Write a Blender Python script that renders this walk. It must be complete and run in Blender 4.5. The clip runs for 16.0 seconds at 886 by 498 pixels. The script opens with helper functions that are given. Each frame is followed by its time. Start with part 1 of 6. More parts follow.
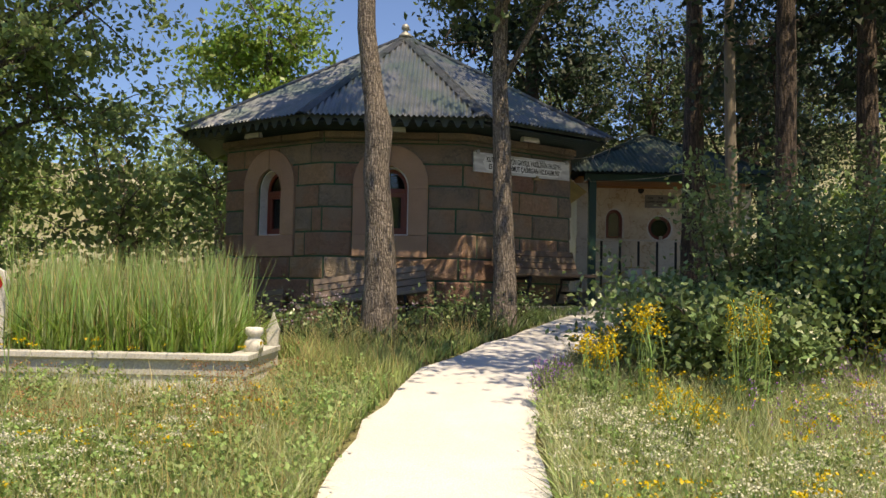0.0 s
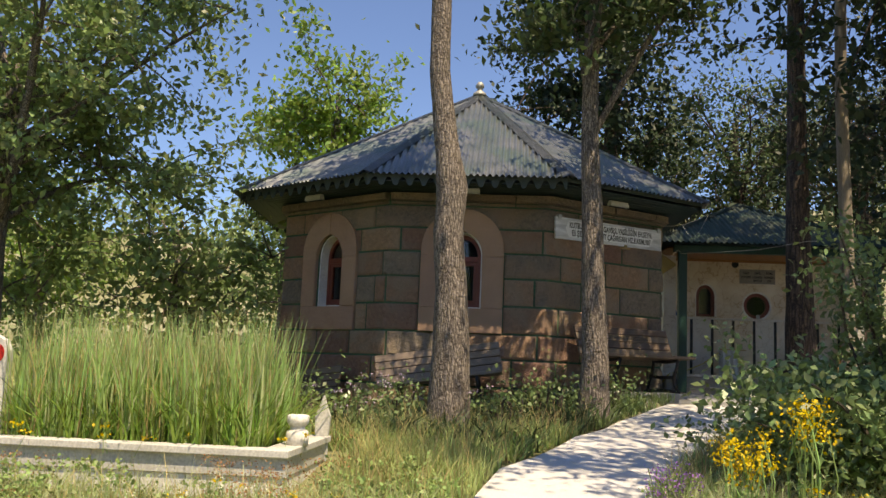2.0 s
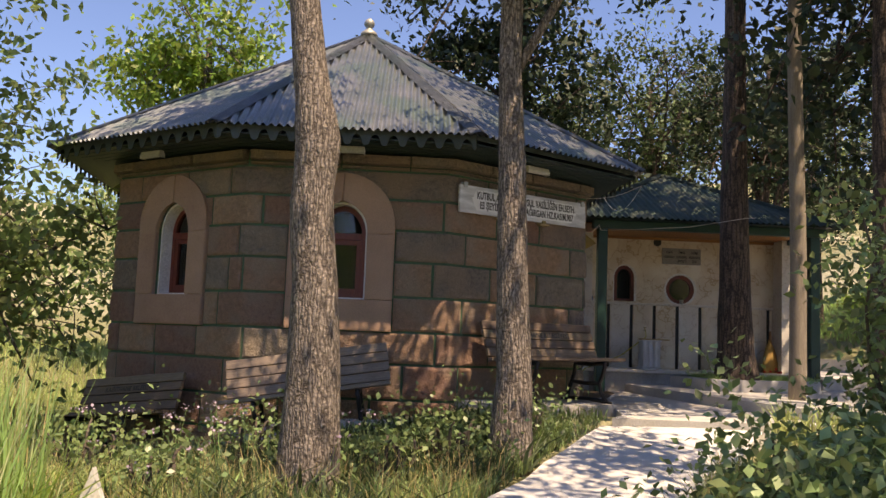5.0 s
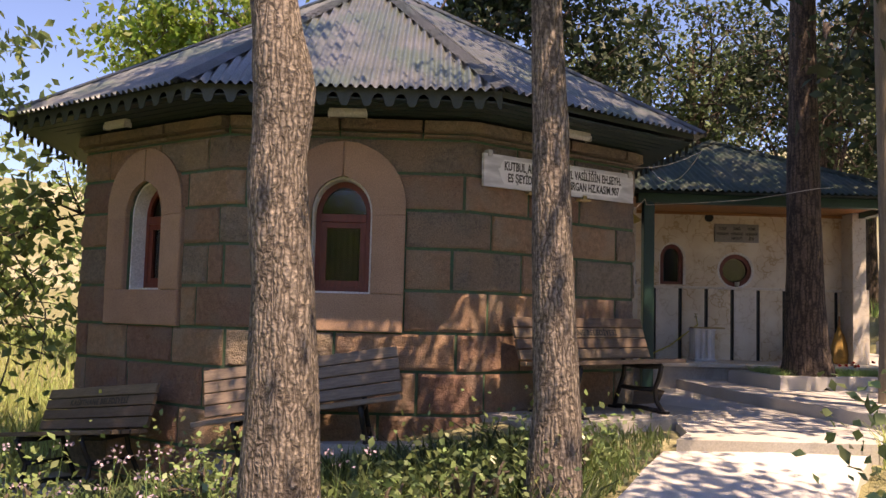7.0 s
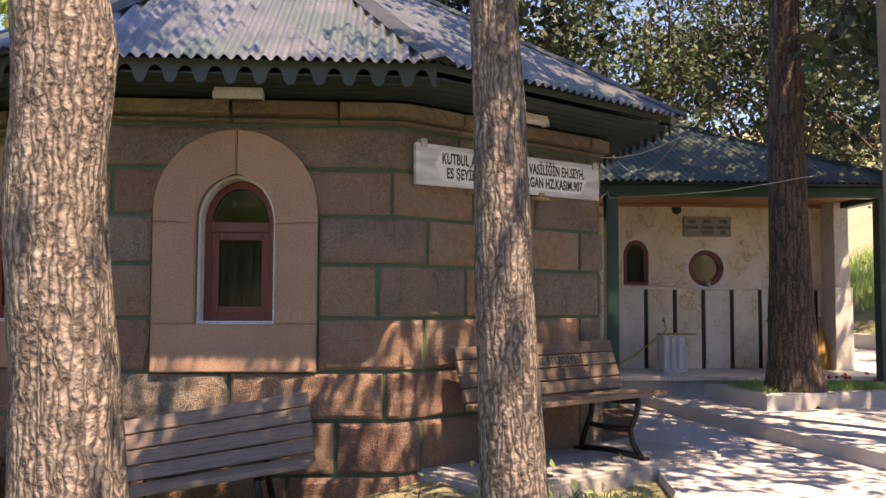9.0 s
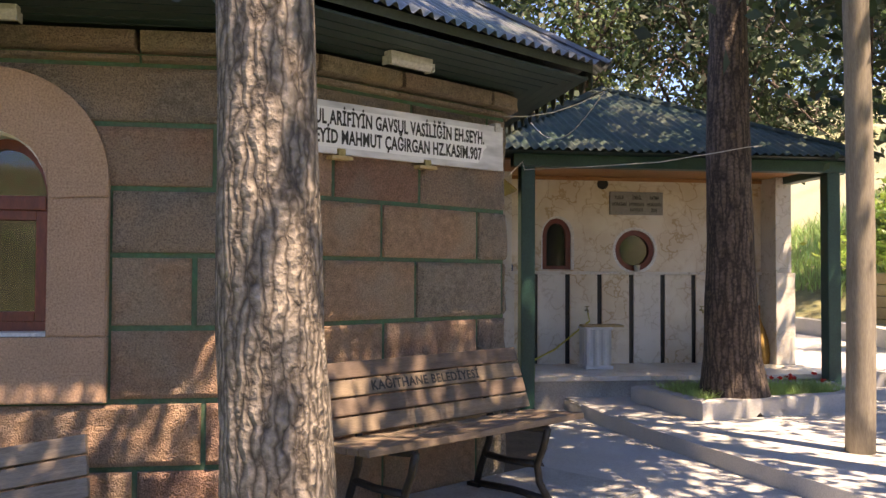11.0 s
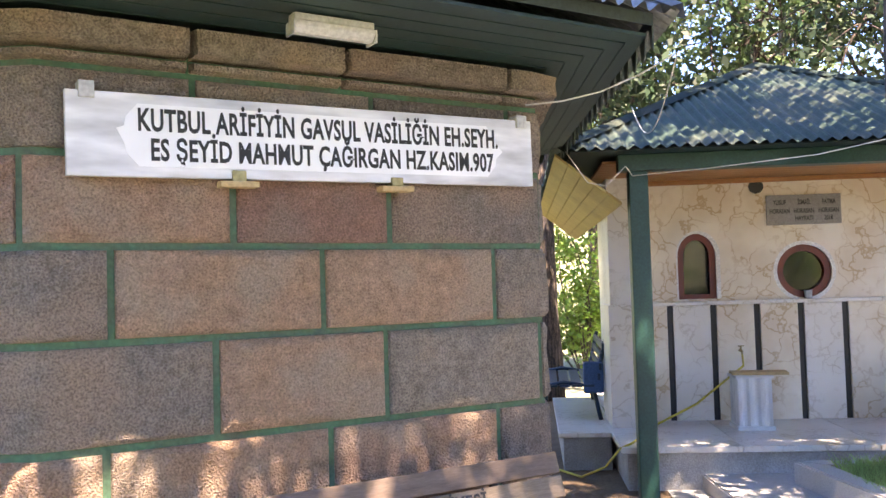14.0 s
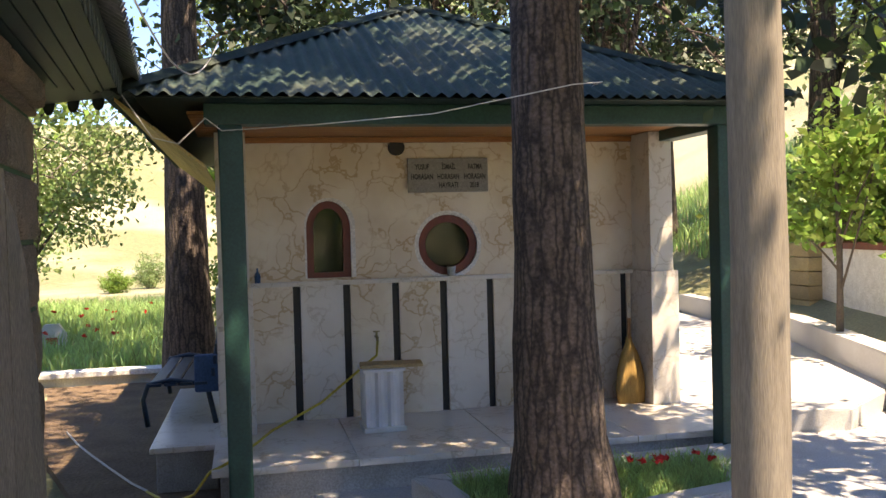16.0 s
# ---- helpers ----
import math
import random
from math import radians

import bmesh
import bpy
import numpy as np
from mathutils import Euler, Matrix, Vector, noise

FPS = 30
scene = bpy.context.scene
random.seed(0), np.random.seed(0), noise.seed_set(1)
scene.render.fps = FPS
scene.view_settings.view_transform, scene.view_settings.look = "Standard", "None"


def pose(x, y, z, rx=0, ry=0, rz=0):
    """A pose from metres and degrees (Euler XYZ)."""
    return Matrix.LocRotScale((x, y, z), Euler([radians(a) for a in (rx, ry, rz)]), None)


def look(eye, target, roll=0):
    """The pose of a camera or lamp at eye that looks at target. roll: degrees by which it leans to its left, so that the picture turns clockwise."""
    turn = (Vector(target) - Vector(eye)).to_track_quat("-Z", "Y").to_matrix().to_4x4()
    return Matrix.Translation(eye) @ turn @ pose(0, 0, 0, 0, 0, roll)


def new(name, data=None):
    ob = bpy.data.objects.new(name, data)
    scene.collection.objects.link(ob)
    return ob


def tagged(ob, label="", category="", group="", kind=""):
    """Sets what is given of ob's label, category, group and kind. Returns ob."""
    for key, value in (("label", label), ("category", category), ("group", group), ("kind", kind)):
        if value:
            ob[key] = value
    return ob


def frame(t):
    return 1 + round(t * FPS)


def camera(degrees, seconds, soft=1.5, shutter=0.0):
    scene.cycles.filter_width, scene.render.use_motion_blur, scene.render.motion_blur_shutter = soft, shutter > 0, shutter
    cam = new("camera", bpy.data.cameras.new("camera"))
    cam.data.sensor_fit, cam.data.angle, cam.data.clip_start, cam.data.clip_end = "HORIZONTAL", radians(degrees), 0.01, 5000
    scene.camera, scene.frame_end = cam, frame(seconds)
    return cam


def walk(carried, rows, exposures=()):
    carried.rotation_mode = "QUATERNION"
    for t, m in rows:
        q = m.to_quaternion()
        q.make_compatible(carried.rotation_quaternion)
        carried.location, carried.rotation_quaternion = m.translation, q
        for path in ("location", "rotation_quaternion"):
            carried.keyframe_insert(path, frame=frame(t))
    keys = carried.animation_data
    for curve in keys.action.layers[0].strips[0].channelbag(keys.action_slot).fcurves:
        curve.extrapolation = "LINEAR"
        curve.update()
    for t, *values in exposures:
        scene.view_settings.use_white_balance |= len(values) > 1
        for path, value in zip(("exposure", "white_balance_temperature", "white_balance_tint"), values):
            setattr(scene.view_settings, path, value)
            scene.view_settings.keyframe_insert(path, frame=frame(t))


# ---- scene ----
cam = camera(53.3, 16.0, 1.5)
METRES, EYE, TILT, LEAN, TURN = 12.0, 1.5, 0.0, 0.0, 0.0
ROWS = [
    (0.0, 0.0, 0.0, 0.0, -0.06, 2.91, -1.19),
    (0.5, -0.0031, 0.0167, -0.0019, 2.44, 3.2, -2.11),
    (1.0, -0.0086, 0.0434, -0.0001, 3.58, 3.27, -2.63),
    (1.5, -0.0093, 0.0775, 0.0002, 5.14, 5.91, -2.52),
    (2.0, -0.0118, 0.1059, 0.003, 4.12, 7.75, -2.4),
    (2.5, -0.0169, 0.1387, 0.0087, 0.3, 7.62, -2.17),
    (3.0, -0.0143, 0.1707, 0.0102, -1.25, 6.91, -2.06),
    (3.5, -0.0108, 0.201, 0.0197, -1.68, 5.95, -2.5),
    (4.0, -0.0131, 0.236, 0.0246, -3.14, 5.99, -2.75),
    (6.5, 0.0009, 0.3912, 0.0524, -1.3, 5.39, -1.1),
    (7.0, 0.0011, 0.4252, 0.054, -0.73, 4.33, -1.54),
    (7.5, 0.0044, 0.4535, 0.0606, -1.6, 3.96, -1.06),
    (8.0, 0.0124, 0.4887, 0.0691, -1.1, 3.59, -0.95),
    (8.5, 0.0143, 0.5202, 0.0725, -2.13, 3.53, -0.98),
    (9.0, 0.0171, 0.5492, 0.0801, -3.87, 3.42, -0.26),
    (9.5, 0.028, 0.5812, 0.0853, -4.92, 2.69, 0.05),
    (10.0, 0.0359, 0.6107, 0.087, -8.29, 1.65, -0.39),
    (12.5, 0.1183, 0.7461, 0.1043, -6.28, 2.09, 1.25),
    (13.0, 0.1331, 0.7666, 0.1082, 1.08, 2.53, 1.48),
    (13.5, 0.1416, 0.7913, 0.1122, 5.03, 3.23, 1.36),
    (14.0, 0.1534, 0.8114, 0.1127, 4.8, 2.49, 1.66),
    (14.5, 0.1721, 0.8348, 0.1176, 1.3, 0.16, 1.39),
    (15.0, 0.1864, 0.8643, 0.1164, -4.76, -1.62, 0.96),
    (15.5, 0.2075, 0.8903, 0.1215, -9.74, -1.63, 1.42),
    (16.0, 0.2339, 0.9187, 0.1279, -12.68, -1.36, 1.53),
]
walk(cam, [(t, pose(0, 0, EYE, TILT, LEAN, TURN) @ pose(METRES * x, METRES * y, METRES * z, 90 + pitch, roll, yaw)) for t, x, y, z, yaw, pitch, roll in ROWS],
     [(0, 0.36, 9300, 12), (2.5, 0.62, 9700, 12), (4, 0.75, 9900, 16), (7, 0.98, 10400, 29), (8.5, 1.35, 10200, 29), (10, 1.65, 10100, 27), (12.3, 1.72, 9000, 19), (13.0, 2.35, 8500, 20), (14.2, 2.95, 8500, 23), (15, 2.7, 8700, 22), (15.5, 2.05, 8900, 21), (16, 1.72, 9100, 17)])

# ---- world, sun ----
SUN_DIR = Vector((0.28, -0.38, 1.0)).normalized()
world = bpy.data.worlds.new("world")
scene.world = world
world.use_nodes = True
wn = world.node_tree.nodes
sky = wn.new("ShaderNodeTexSky")
sky.sky_type, sky.sun_disc = "NISHITA", False
sky.sun_elevation = math.asin(SUN_DIR.z)
sky.sun_rotation = math.atan2(SUN_DIR.x, SUN_DIR.y)
sky.altitude, sky.air_density, sky.dust_density, sky.ozone_density = 1500, 1.0, 0.2, 3.5
tint = wn.new("ShaderNodeMix")
tint.data_type, tint.blend_type = "RGBA", "MULTIPLY"
tint.inputs[0].default_value = 1.0
tint.inputs[7].default_value = (0.74, 0.91, 1.22, 1)
world.node_tree.links.new(sky.outputs[0], tint.inputs[6])
world.node_tree.links.new(tint.outputs[2], wn["Background"].inputs[0])
wn["Background"].inputs[1].default_value = 0.13
sun_data = bpy.data.lights.new("sun", "SUN")
sun_data.energy, sun_data.angle, sun_data.color = 4.6, radians(0.55), (1.0, 0.95, 0.86)
sun = new("sun", sun_data)
sun.matrix_world = look(SUN_DIR * 40, (0, 0, 0))


# ---- materials ----
def material(name, colour, other=None, scale=8.0, rough=0.8, metal=0.0, bump=0.3, fine=60.0, depth=0.02, contrast=0.5,
             per_object=0.0, per_island=0.0, coords="Object", stretch=(1, 1, 1), spec=0.5, translucent=0.0, third=None, third_scale=1.2, grain=0.2):
    """A surface with two scales of colour change, fine relief and, where wanted, a change from piece to piece."""
    m = bpy.data.materials.new(name)
    m.use_nodes = True
    nt = m.node_tree
    n, l = nt.nodes, nt.links
    b = n["Principled BSDF"]
    b.inputs["Roughness"].default_value, b.inputs["Metallic"].default_value = rough, metal
    b.inputs["Specular IOR Level"].default_value = spec
    other = other or tuple(c * 0.6 for c in colour)
    tc = n.new("ShaderNodeTexCoord")
    mp = n.new("ShaderNodeMapping")
    mp.inputs["Scale"].default_value = stretch
    if coords == "World":
        geo = n.new("ShaderNodeNewGeometry")
        l.new(geo.outputs["Position"], mp.inputs["Vector"])
    else:
        l.new(tc.outputs[coords], mp.inputs["Vector"])
    big, small = n.new("ShaderNodeTexNoise"), n.new("ShaderNodeTexNoise")
    for t, s, d in ((big, scale, 5), (small, fine, 3)):
        t.inputs["Scale"].default_value, t.inputs["Detail"].default_value = s, d
        l.new(mp.outputs[0], t.inputs["Vector"])
    ramp = n.new("ShaderNodeValToRGB")
    ramp.color_ramp.elements[0].position, ramp.color_ramp.elements[1].position = 0.5 - 0.5 * (1 - contrast), 0.5 + 0.5 * (1 - contrast)
    ramp.color_ramp.elements[0].color, ramp.color_ramp.elements[1].color = (*other, 1), (*colour, 1)
    l.new(big.outputs[0], ramp.inputs[0])
    last = ramp.outputs[0]
    if third:
        wide = n.new("ShaderNodeTexNoise")
        wide.inputs["Scale"].default_value, wide.inputs["Detail"].default_value = third_scale, 4
        l.new(mp.outputs[0], wide.inputs["Vector"])
        cut = n.new("ShaderNodeMapRange")
        cut.inputs[1].default_value, cut.inputs[2].default_value = 0.48, 0.62
        l.new(wide.outputs[0], cut.inputs[0])
        mt = n.new("ShaderNodeMix")
        mt.data_type = "RGBA"
        l.new(cut.outputs[0], mt.inputs[0])
        l.new(last, mt.inputs[6])
        mt.inputs[7].default_value = (*third, 1)
        last = mt.outputs[2]
    hsv = n.new("ShaderNodeHueSaturation")
    l.new(last, hsv.inputs["Color"])
    mr = n.new("ShaderNodeMapRange")
    l.new(small.outputs[0], mr.inputs[0])
    mr.inputs[1].default_value, mr.inputs[2].default_value = 0.3, 0.7
    mr.inputs[3].default_value, mr.inputs[4].default_value = 1 - grain, 1 + grain
    val = mr.outputs[0]
    if per_object or per_island:
        if per_object:
            src, k = n.new("ShaderNodeObjectInfo").outputs["Random"], per_object
        else:
            src, k = n.new("ShaderNodeNewGeometry").outputs["Random Per Island"], per_island
        m2 = n.new("ShaderNodeMapRange")
        m2.inputs[3].default_value, m2.inputs[4].default_value = 1 - k, 1 + k
        l.new(src, m2.inputs[0])
        mul = n.new("ShaderNodeMath")
        mul.operation = "MULTIPLY"
        l.new(val, mul.inputs[0])
        l.new(m2.outputs[0], mul.inputs[1])
        val = mul.outputs[0]
        m3 = n.new("ShaderNodeMapRange")
        m3.inputs[3].default_value, m3.inputs[4].default_value = 0.5 - 0.06 * k, 0.5 + 0.06 * k
        l.new(src, m3.inputs[0])
        l.new(m3.outputs[0], hsv.inputs["Hue"])
    l.new(val, hsv.inputs["Value"])
    l.new(hsv.outputs[0], b.inputs["Base Color"])
    if bump:
        add = n.new("ShaderNodeMath")
        add.operation = "ADD"
        l.new(big.outputs[0], add.inputs[0])
        l.new(small.outputs[0], add.inputs[1])
        bp = n.new("ShaderNodeBump")
        bp.inputs["Strength"].default_value, bp.inputs["Distance"].default_value = bump, depth
        l.new(add.outputs[0], bp.inputs["Height"])
        l.new(bp.outputs[0], b.inputs["Normal"])
    if translucent:
        tr, mix = n.new("ShaderNodeBsdfTranslucent"), n.new("ShaderNodeMixShader")
        l.new(hsv.outputs[0], tr.inputs["Color"])
        mix.inputs[0].default_value = translucent
        l.new(b.outputs[0], mix.inputs[1])
        l.new(tr.outputs[0], mix.inputs[2])
        l.new(mix.outputs[0], n["Material Output"].inputs["Surface"])
    return m


def glass_material(name, tint, rough=0.03):
    m = bpy.data.materials.new(name)
    m.use_nodes = True
    b = m.node_tree.nodes["Principled BSDF"]
    b.inputs["Base Color"].default_value = (*tint, 1)
    b.inputs["Roughness"].default_value, b.inputs["IOR"].default_value = rough, 1.45
    b.inputs["Transmission Weight"].default_value = 1.0
    return m


def bark_material(name, colour, dark, scale=14.0):
    """Bark: furrowed plates stretched along the trunk."""
    m = bpy.data.materials.new(name)
    m.use_nodes = True
    n, l = m.node_tree.nodes, m.node_tree.links
    b = n["Principled BSDF"]
    b.inputs["Roughness"].default_value = 0.92
    tc, mp = n.new("ShaderNodeTexCoord"), n.new("ShaderNodeMapping")
    mp.inputs["Scale"].default_value = (1, 1, 0.12)
    l.new(tc.outputs["Object"], mp.inputs["Vector"])
    warp = n.new("ShaderNodeTexNoise")
    warp.inputs["Scale"].default_value, warp.inputs["Detail"].default_value = 17, 4
    l.new(tc.outputs["Object"], warp.inputs["Vector"])
    addv = n.new("ShaderNodeVectorMath")
    addv.operation = "MULTIPLY_ADD"
    l.new(warp.outputs["Color"], addv.inputs[0])
    addv.inputs[1].default_value = (0.035, 0.035, 0.02)
    l.new(mp.outputs[0], addv.inputs[2])
    vo = n.new("ShaderNodeTexVoronoi")
    vo.feature = "DISTANCE_TO_EDGE"
    vo.inputs["Scale"].default_value = scale * 2
    l.new(addv.outputs[0], vo.inputs["Vector"])
    no = n.new("ShaderNodeTexNoise")
    no.inputs["Scale"].default_value, no.inputs["Detail"].default_value = 45, 4
    l.new(tc.outputs["Object"], no.inputs["Vector"])
    ramp = n.new("ShaderNodeValToRGB")
    ramp.color_ramp.elements[0].position, ramp.color_ramp.elements[1].position = 0.0, 0.2
    ramp.color_ramp.elements[0].color, ramp.color_ramp.elements[1].color = (*dark, 1), (*colour, 1)
    l.new(vo.outputs["Distance"], ramp.inputs[0])
    hsv = n.new("ShaderNodeHueSaturation")
    mr = n.new("ShaderNodeMapRange")
    mr.inputs[1].default_value, mr.inputs[2].default_value = 0.3, 0.7
    mr.inputs[3].default_value, mr.inputs[4].default_value = 0.5, 1.45
    l.new(no.outputs[0], mr.inputs[0])
    l.new(mr.outputs[0], hsv.inputs["Value"])
    l.new(ramp.outputs[0], hsv.inputs["Color"])
    l.new(hsv.outputs[0], b.inputs["Base Color"])
    mm = n.new("ShaderNodeMath")
    mm.operation = "MULTIPLY_ADD"
    l.new(vo.outputs["Distance"], mm.inputs[0])
    mm.inputs[1].default_value = 2.2
    l.new(no.outputs[0], mm.inputs[2])
    bp = n.new("ShaderNodeBump")
    bp.inputs["Strength"].default_value, bp.inputs["Distance"].default_value = 0.65, 0.02
    l.new(mm.outputs[0], bp.inputs["Height"])
    l.new(bp.outputs[0], b.inputs["Normal"])
    return m


def marble_material(name, base, vein, scale=2.2, amount=0.5):
    m = bpy.data.materials.new(name)
    m.use_nodes = True
    n, l = m.node_tree.nodes, m.node_tree.links
    b = n["Principled BSDF"]
    b.inputs["Roughness"].default_value = 0.32
    geo = n.new("ShaderNodeNewGeometry")
    warp = n.new("ShaderNodeTexNoise")
    warp.inputs["Scale"].default_value, warp.inputs["Detail"].default_value = scale, 6
    info = n.new("ShaderNodeObjectInfo")
    shift = n.new("ShaderNodeVectorMath")
    shift.operation = "MULTIPLY_ADD"
    comb = n.new("ShaderNodeCombineXYZ")
    for k in range(3):
        l.new(info.outputs["Random"], comb.inputs[k])
    l.new(comb.outputs[0], shift.inputs[0])
    shift.inputs[1].default_value = (17, 5, 9)
    l.new(geo.outputs["Position"], shift.inputs[2])
    l.new(shift.outputs[0], warp.inputs["Vector"])
    addv = n.new("ShaderNodeVectorMath")
    addv.operation = "MULTIPLY_ADD"
    l.new(warp.outputs["Color"], addv.inputs[0])
    addv.inputs[1].default_value = (0.9, 0.9, 0.9)
    l.new(shift.outputs[0], addv.inputs[2])
    vo = n.new("ShaderNodeTexVoronoi")
    vo.feature = "DISTANCE_TO_EDGE"
    vo.inputs["Scale"].default_value = scale * 1.6
    l.new(addv.outputs[0], vo.inputs["Vector"])
    cut = n.new("ShaderNodeMapRange")
    cut.inputs[1].default_value, cut.inputs[2].default_value = 0.0, 0.06
    cut.inputs[3].default_value, cut.inputs[4].default_value = 1.0, 0.0
    l.new(vo.outputs["Distance"], cut.inputs[0])
    patch = n.new("ShaderNodeMapRange")
    patch.inputs[1].default_value, patch.inputs[2].default_value = 0.38, 0.62
    l.new(warp.outputs[0], patch.inputs[0])
    mul = n.new("ShaderNodeMath")
    mul.operation = "MULTIPLY"
    l.new(cut.outputs[0], mul.inputs[0])
    l.new(patch.outputs[0], mul.inputs[1])
    soft = n.new("ShaderNodeMath")
    soft.operation = "MULTIPLY_ADD"
    l.new(patch.outputs[0], soft.inputs[0])
    soft.inputs[1].default_value = amount * 0.5
    l.new(mul.outputs[0], soft.inputs[2])
    soft.use_clamp = True
    mix = n.new("ShaderNodeMix")
    mix.data_type = "RGBA"
    mix.inputs[6].default_value, mix.inputs[7].default_value = (*base, 1), (*vein, 1)
    l.new(soft.outputs[0], mix.inputs[0])
    l.new(mix.outputs[2], b.inputs["Base Color"])
    return m


M = {}
M["soil"] = material("soil", (0.20, 0.135, 0.085), (0.10, 0.065, 0.04), 3, 0.95, bump=0.6, fine=30, coords="World", depth=0.04)
M["meadow"] = material("meadow_ground", (0.24, 0.25, 0.115), (0.17, 0.15, 0.075), 2.5, 0.95, bump=0.7, fine=40, coords="World", depth=0.05, third=(0.35, 0.33, 0.215), third_scale=0.06)
M["concrete"] = material("concrete", (0.52, 0.515, 0.51), (0.42, 0.41, 0.40), 2.5, 0.85, bump=0.35, fine=120, coords="World", depth=0.004, third=(0.47, 0.455, 0.43), third_scale=0.9)
M["path"] = material("pale_path_concrete", (0.66, 0.655, 0.65), (0.56, 0.55, 0.54), 2.5, 0.85, bump=0.35, fine=120, coords="World", depth=0.004, third=(0.60, 0.585, 0.56), third_scale=0.9)
M["kerb"] = material("kerb_concrete", (0.45, 0.44, 0.42), (0.30, 0.29, 0.27), 5, 0.9, bump=0.5, fine=90, coords="World", depth=0.008)
M["stone"] = material("ashlar_stone", (0.47, 0.285, 0.20), (0.30, 0.18, 0.125), 22, 0.92, bump=1.0, fine=130, coords="World", depth=0.035, grain=0.36, per_object=0.22, third=(0.37, 0.26, 0.195), third_scale=3.0)
M["greystone"] = material("grey_ashlar_stone", (0.36, 0.29, 0.235), (0.20, 0.165, 0.135), 24, 0.92, bump=1.0, fine=130, coords="World", depth=0.035, grain=0.42, per_object=0.15, third=(0.37, 0.27, 0.20), third_scale=2.6)
M["smoothstone"] = material("dressed_stone", (0.40, 0.25, 0.18), (0.33, 0.205, 0.145), 4, 0.9, bump=0.5, fine=110, coords="World", depth=0.008, grain=0.28, per_object=0.1)
M["jamb"] = material("weathered_grey_stone", (0.27, 0.235, 0.19), (0.15, 0.13, 0.105), 9, 0.92, bump=0.8, fine=90, coords="World", depth=0.012, grain=0.3, stretch=(1, 1, 0.35), third=(0.20, 0.17, 0.14), third_scale=3)
M["mortar"] = material("green_mortar", (0.05, 0.15, 0.082), (0.08, 0.10, 0.065), 9, 0.9, bump=0.5, fine=70, coords="World", depth=0.005)
# indoor darkness is put into this plaster's colour
M["plaster"] = material("unlit_inside_plaster", (0.07, 0.065, 0.06), (0.045, 0.04, 0.037), 4, 0.95, bump=0.4, coords="World")
M["white"] = material("white_plaster", (0.78, 0.77, 0.74), (0.62, 0.60, 0.56), 9, 0.85, bump=0.3, coords="World", depth=0.004)
M["roof"] = material("green_roof_sheet", (0.27, 0.28, 0.30), (0.12, 0.15, 0.145), 2.5, 0.30, 0.5, bump=0.12, fine=50, coords="World", depth=0.004, third=(0.15, 0.20, 0.18), third_scale=1.6)
M["roof2"] = material("dark_green_roof_sheet", (0.06, 0.10, 0.08), (0.035, 0.062, 0.05), 3, 0.72, 0.0, spec=0.25, bump=0.12, fine=50, coords="World", depth=0.004, third=(0.085, 0.105, 0.082), third_scale=2.2)
M["green"] = material("dark_green_paint", (0.018, 0.075, 0.06), (0.010, 0.05, 0.042), 4, 0.45, bump=0.15, coords="World", depth=0.003)
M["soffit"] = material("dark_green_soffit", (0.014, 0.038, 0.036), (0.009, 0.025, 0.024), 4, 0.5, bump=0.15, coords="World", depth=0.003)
M["fascia"] = material("grey_green_sheet_metal", (0.05, 0.07, 0.066), (0.032, 0.048, 0.045), 5, 0.5, 0.2, bump=0.1, coords="World", depth=0.003)
M["weed"] = material("weed_leaf", (0.31, 0.42, 0.15), (0.22, 0.33, 0.11), 3, 0.55, bump=0, fine=8, per_island=0.4, translucent=0.35)
M["grey_wood"] = material("grey_weathered_wood", (0.30, 0.235, 0.185), (0.18, 0.135, 0.105), 4, 0.7, bump=0.3, fine=30, stretch=(1.5, 12, 12), per_object=0.12, depth=0.002)
M["window_wood"] = material("red_brown_wood", (0.20, 0.042, 0.024), (0.13, 0.026, 0.017), 6, 0.45, bump=0.2, fine=40, stretch=(6, 6, 1), coords="World", depth=0.002)
M["pine_wood"] = material("varnished_pine", (0.42, 0.20, 0.075), (0.30, 0.12, 0.04), 5, 0.5, bump=0.2, fine=30, stretch=(1, 8, 8), coords="World", depth=0.002)
M["bench_wood"] = material("weathered_slat_wood", (0.21, 0.155, 0.115), (0.13, 0.092, 0.066), 4, 0.65, bump=0.3, fine=30, stretch=(1.5, 12, 12), per_object=0.18, depth=0.002)
M["iron"] = material("black_cast_iron", (0.02, 0.02, 0.02), (0.035, 0.03, 0.028), 12, 0.5, 0.4, bump=0.3, depth=0.003)
M["black"] = material("black_paint", (0.012, 0.012, 0.012), (0.02, 0.02, 0.02), 10, 0.5, bump=0.1)
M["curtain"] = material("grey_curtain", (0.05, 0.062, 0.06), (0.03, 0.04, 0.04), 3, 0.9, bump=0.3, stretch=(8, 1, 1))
M["sign"] = material("white_marble_sign", (0.66, 0.67, 0.68), (0.52, 0.53, 0.55), 4, 0.35, bump=0.0, fine=4, coords="World", stretch=(1, 1, 4))
M["sign_white"] = material("sign_field_white", (0.82, 0.83, 0.84), (0.78, 0.79, 0.80), 5, 0.4, bump=0.0, fine=4, grain=0.04, coords="World")
M["marble"] = marble_material("veined_marble", (0.76, 0.68, 0.56), (0.50, 0.36, 0.22), 2.7, 0.85)
M["greymarble"] = marble_material("grey_veined_marble", (0.69, 0.65, 0.59), (0.46, 0.39, 0.31), 3.0, 0.4)
M["plaque"] = material("grey_granite", (0.28, 0.27, 0.27), (0.20, 0.195, 0.195), 60, 0.4, bump=0.1, fine=200)
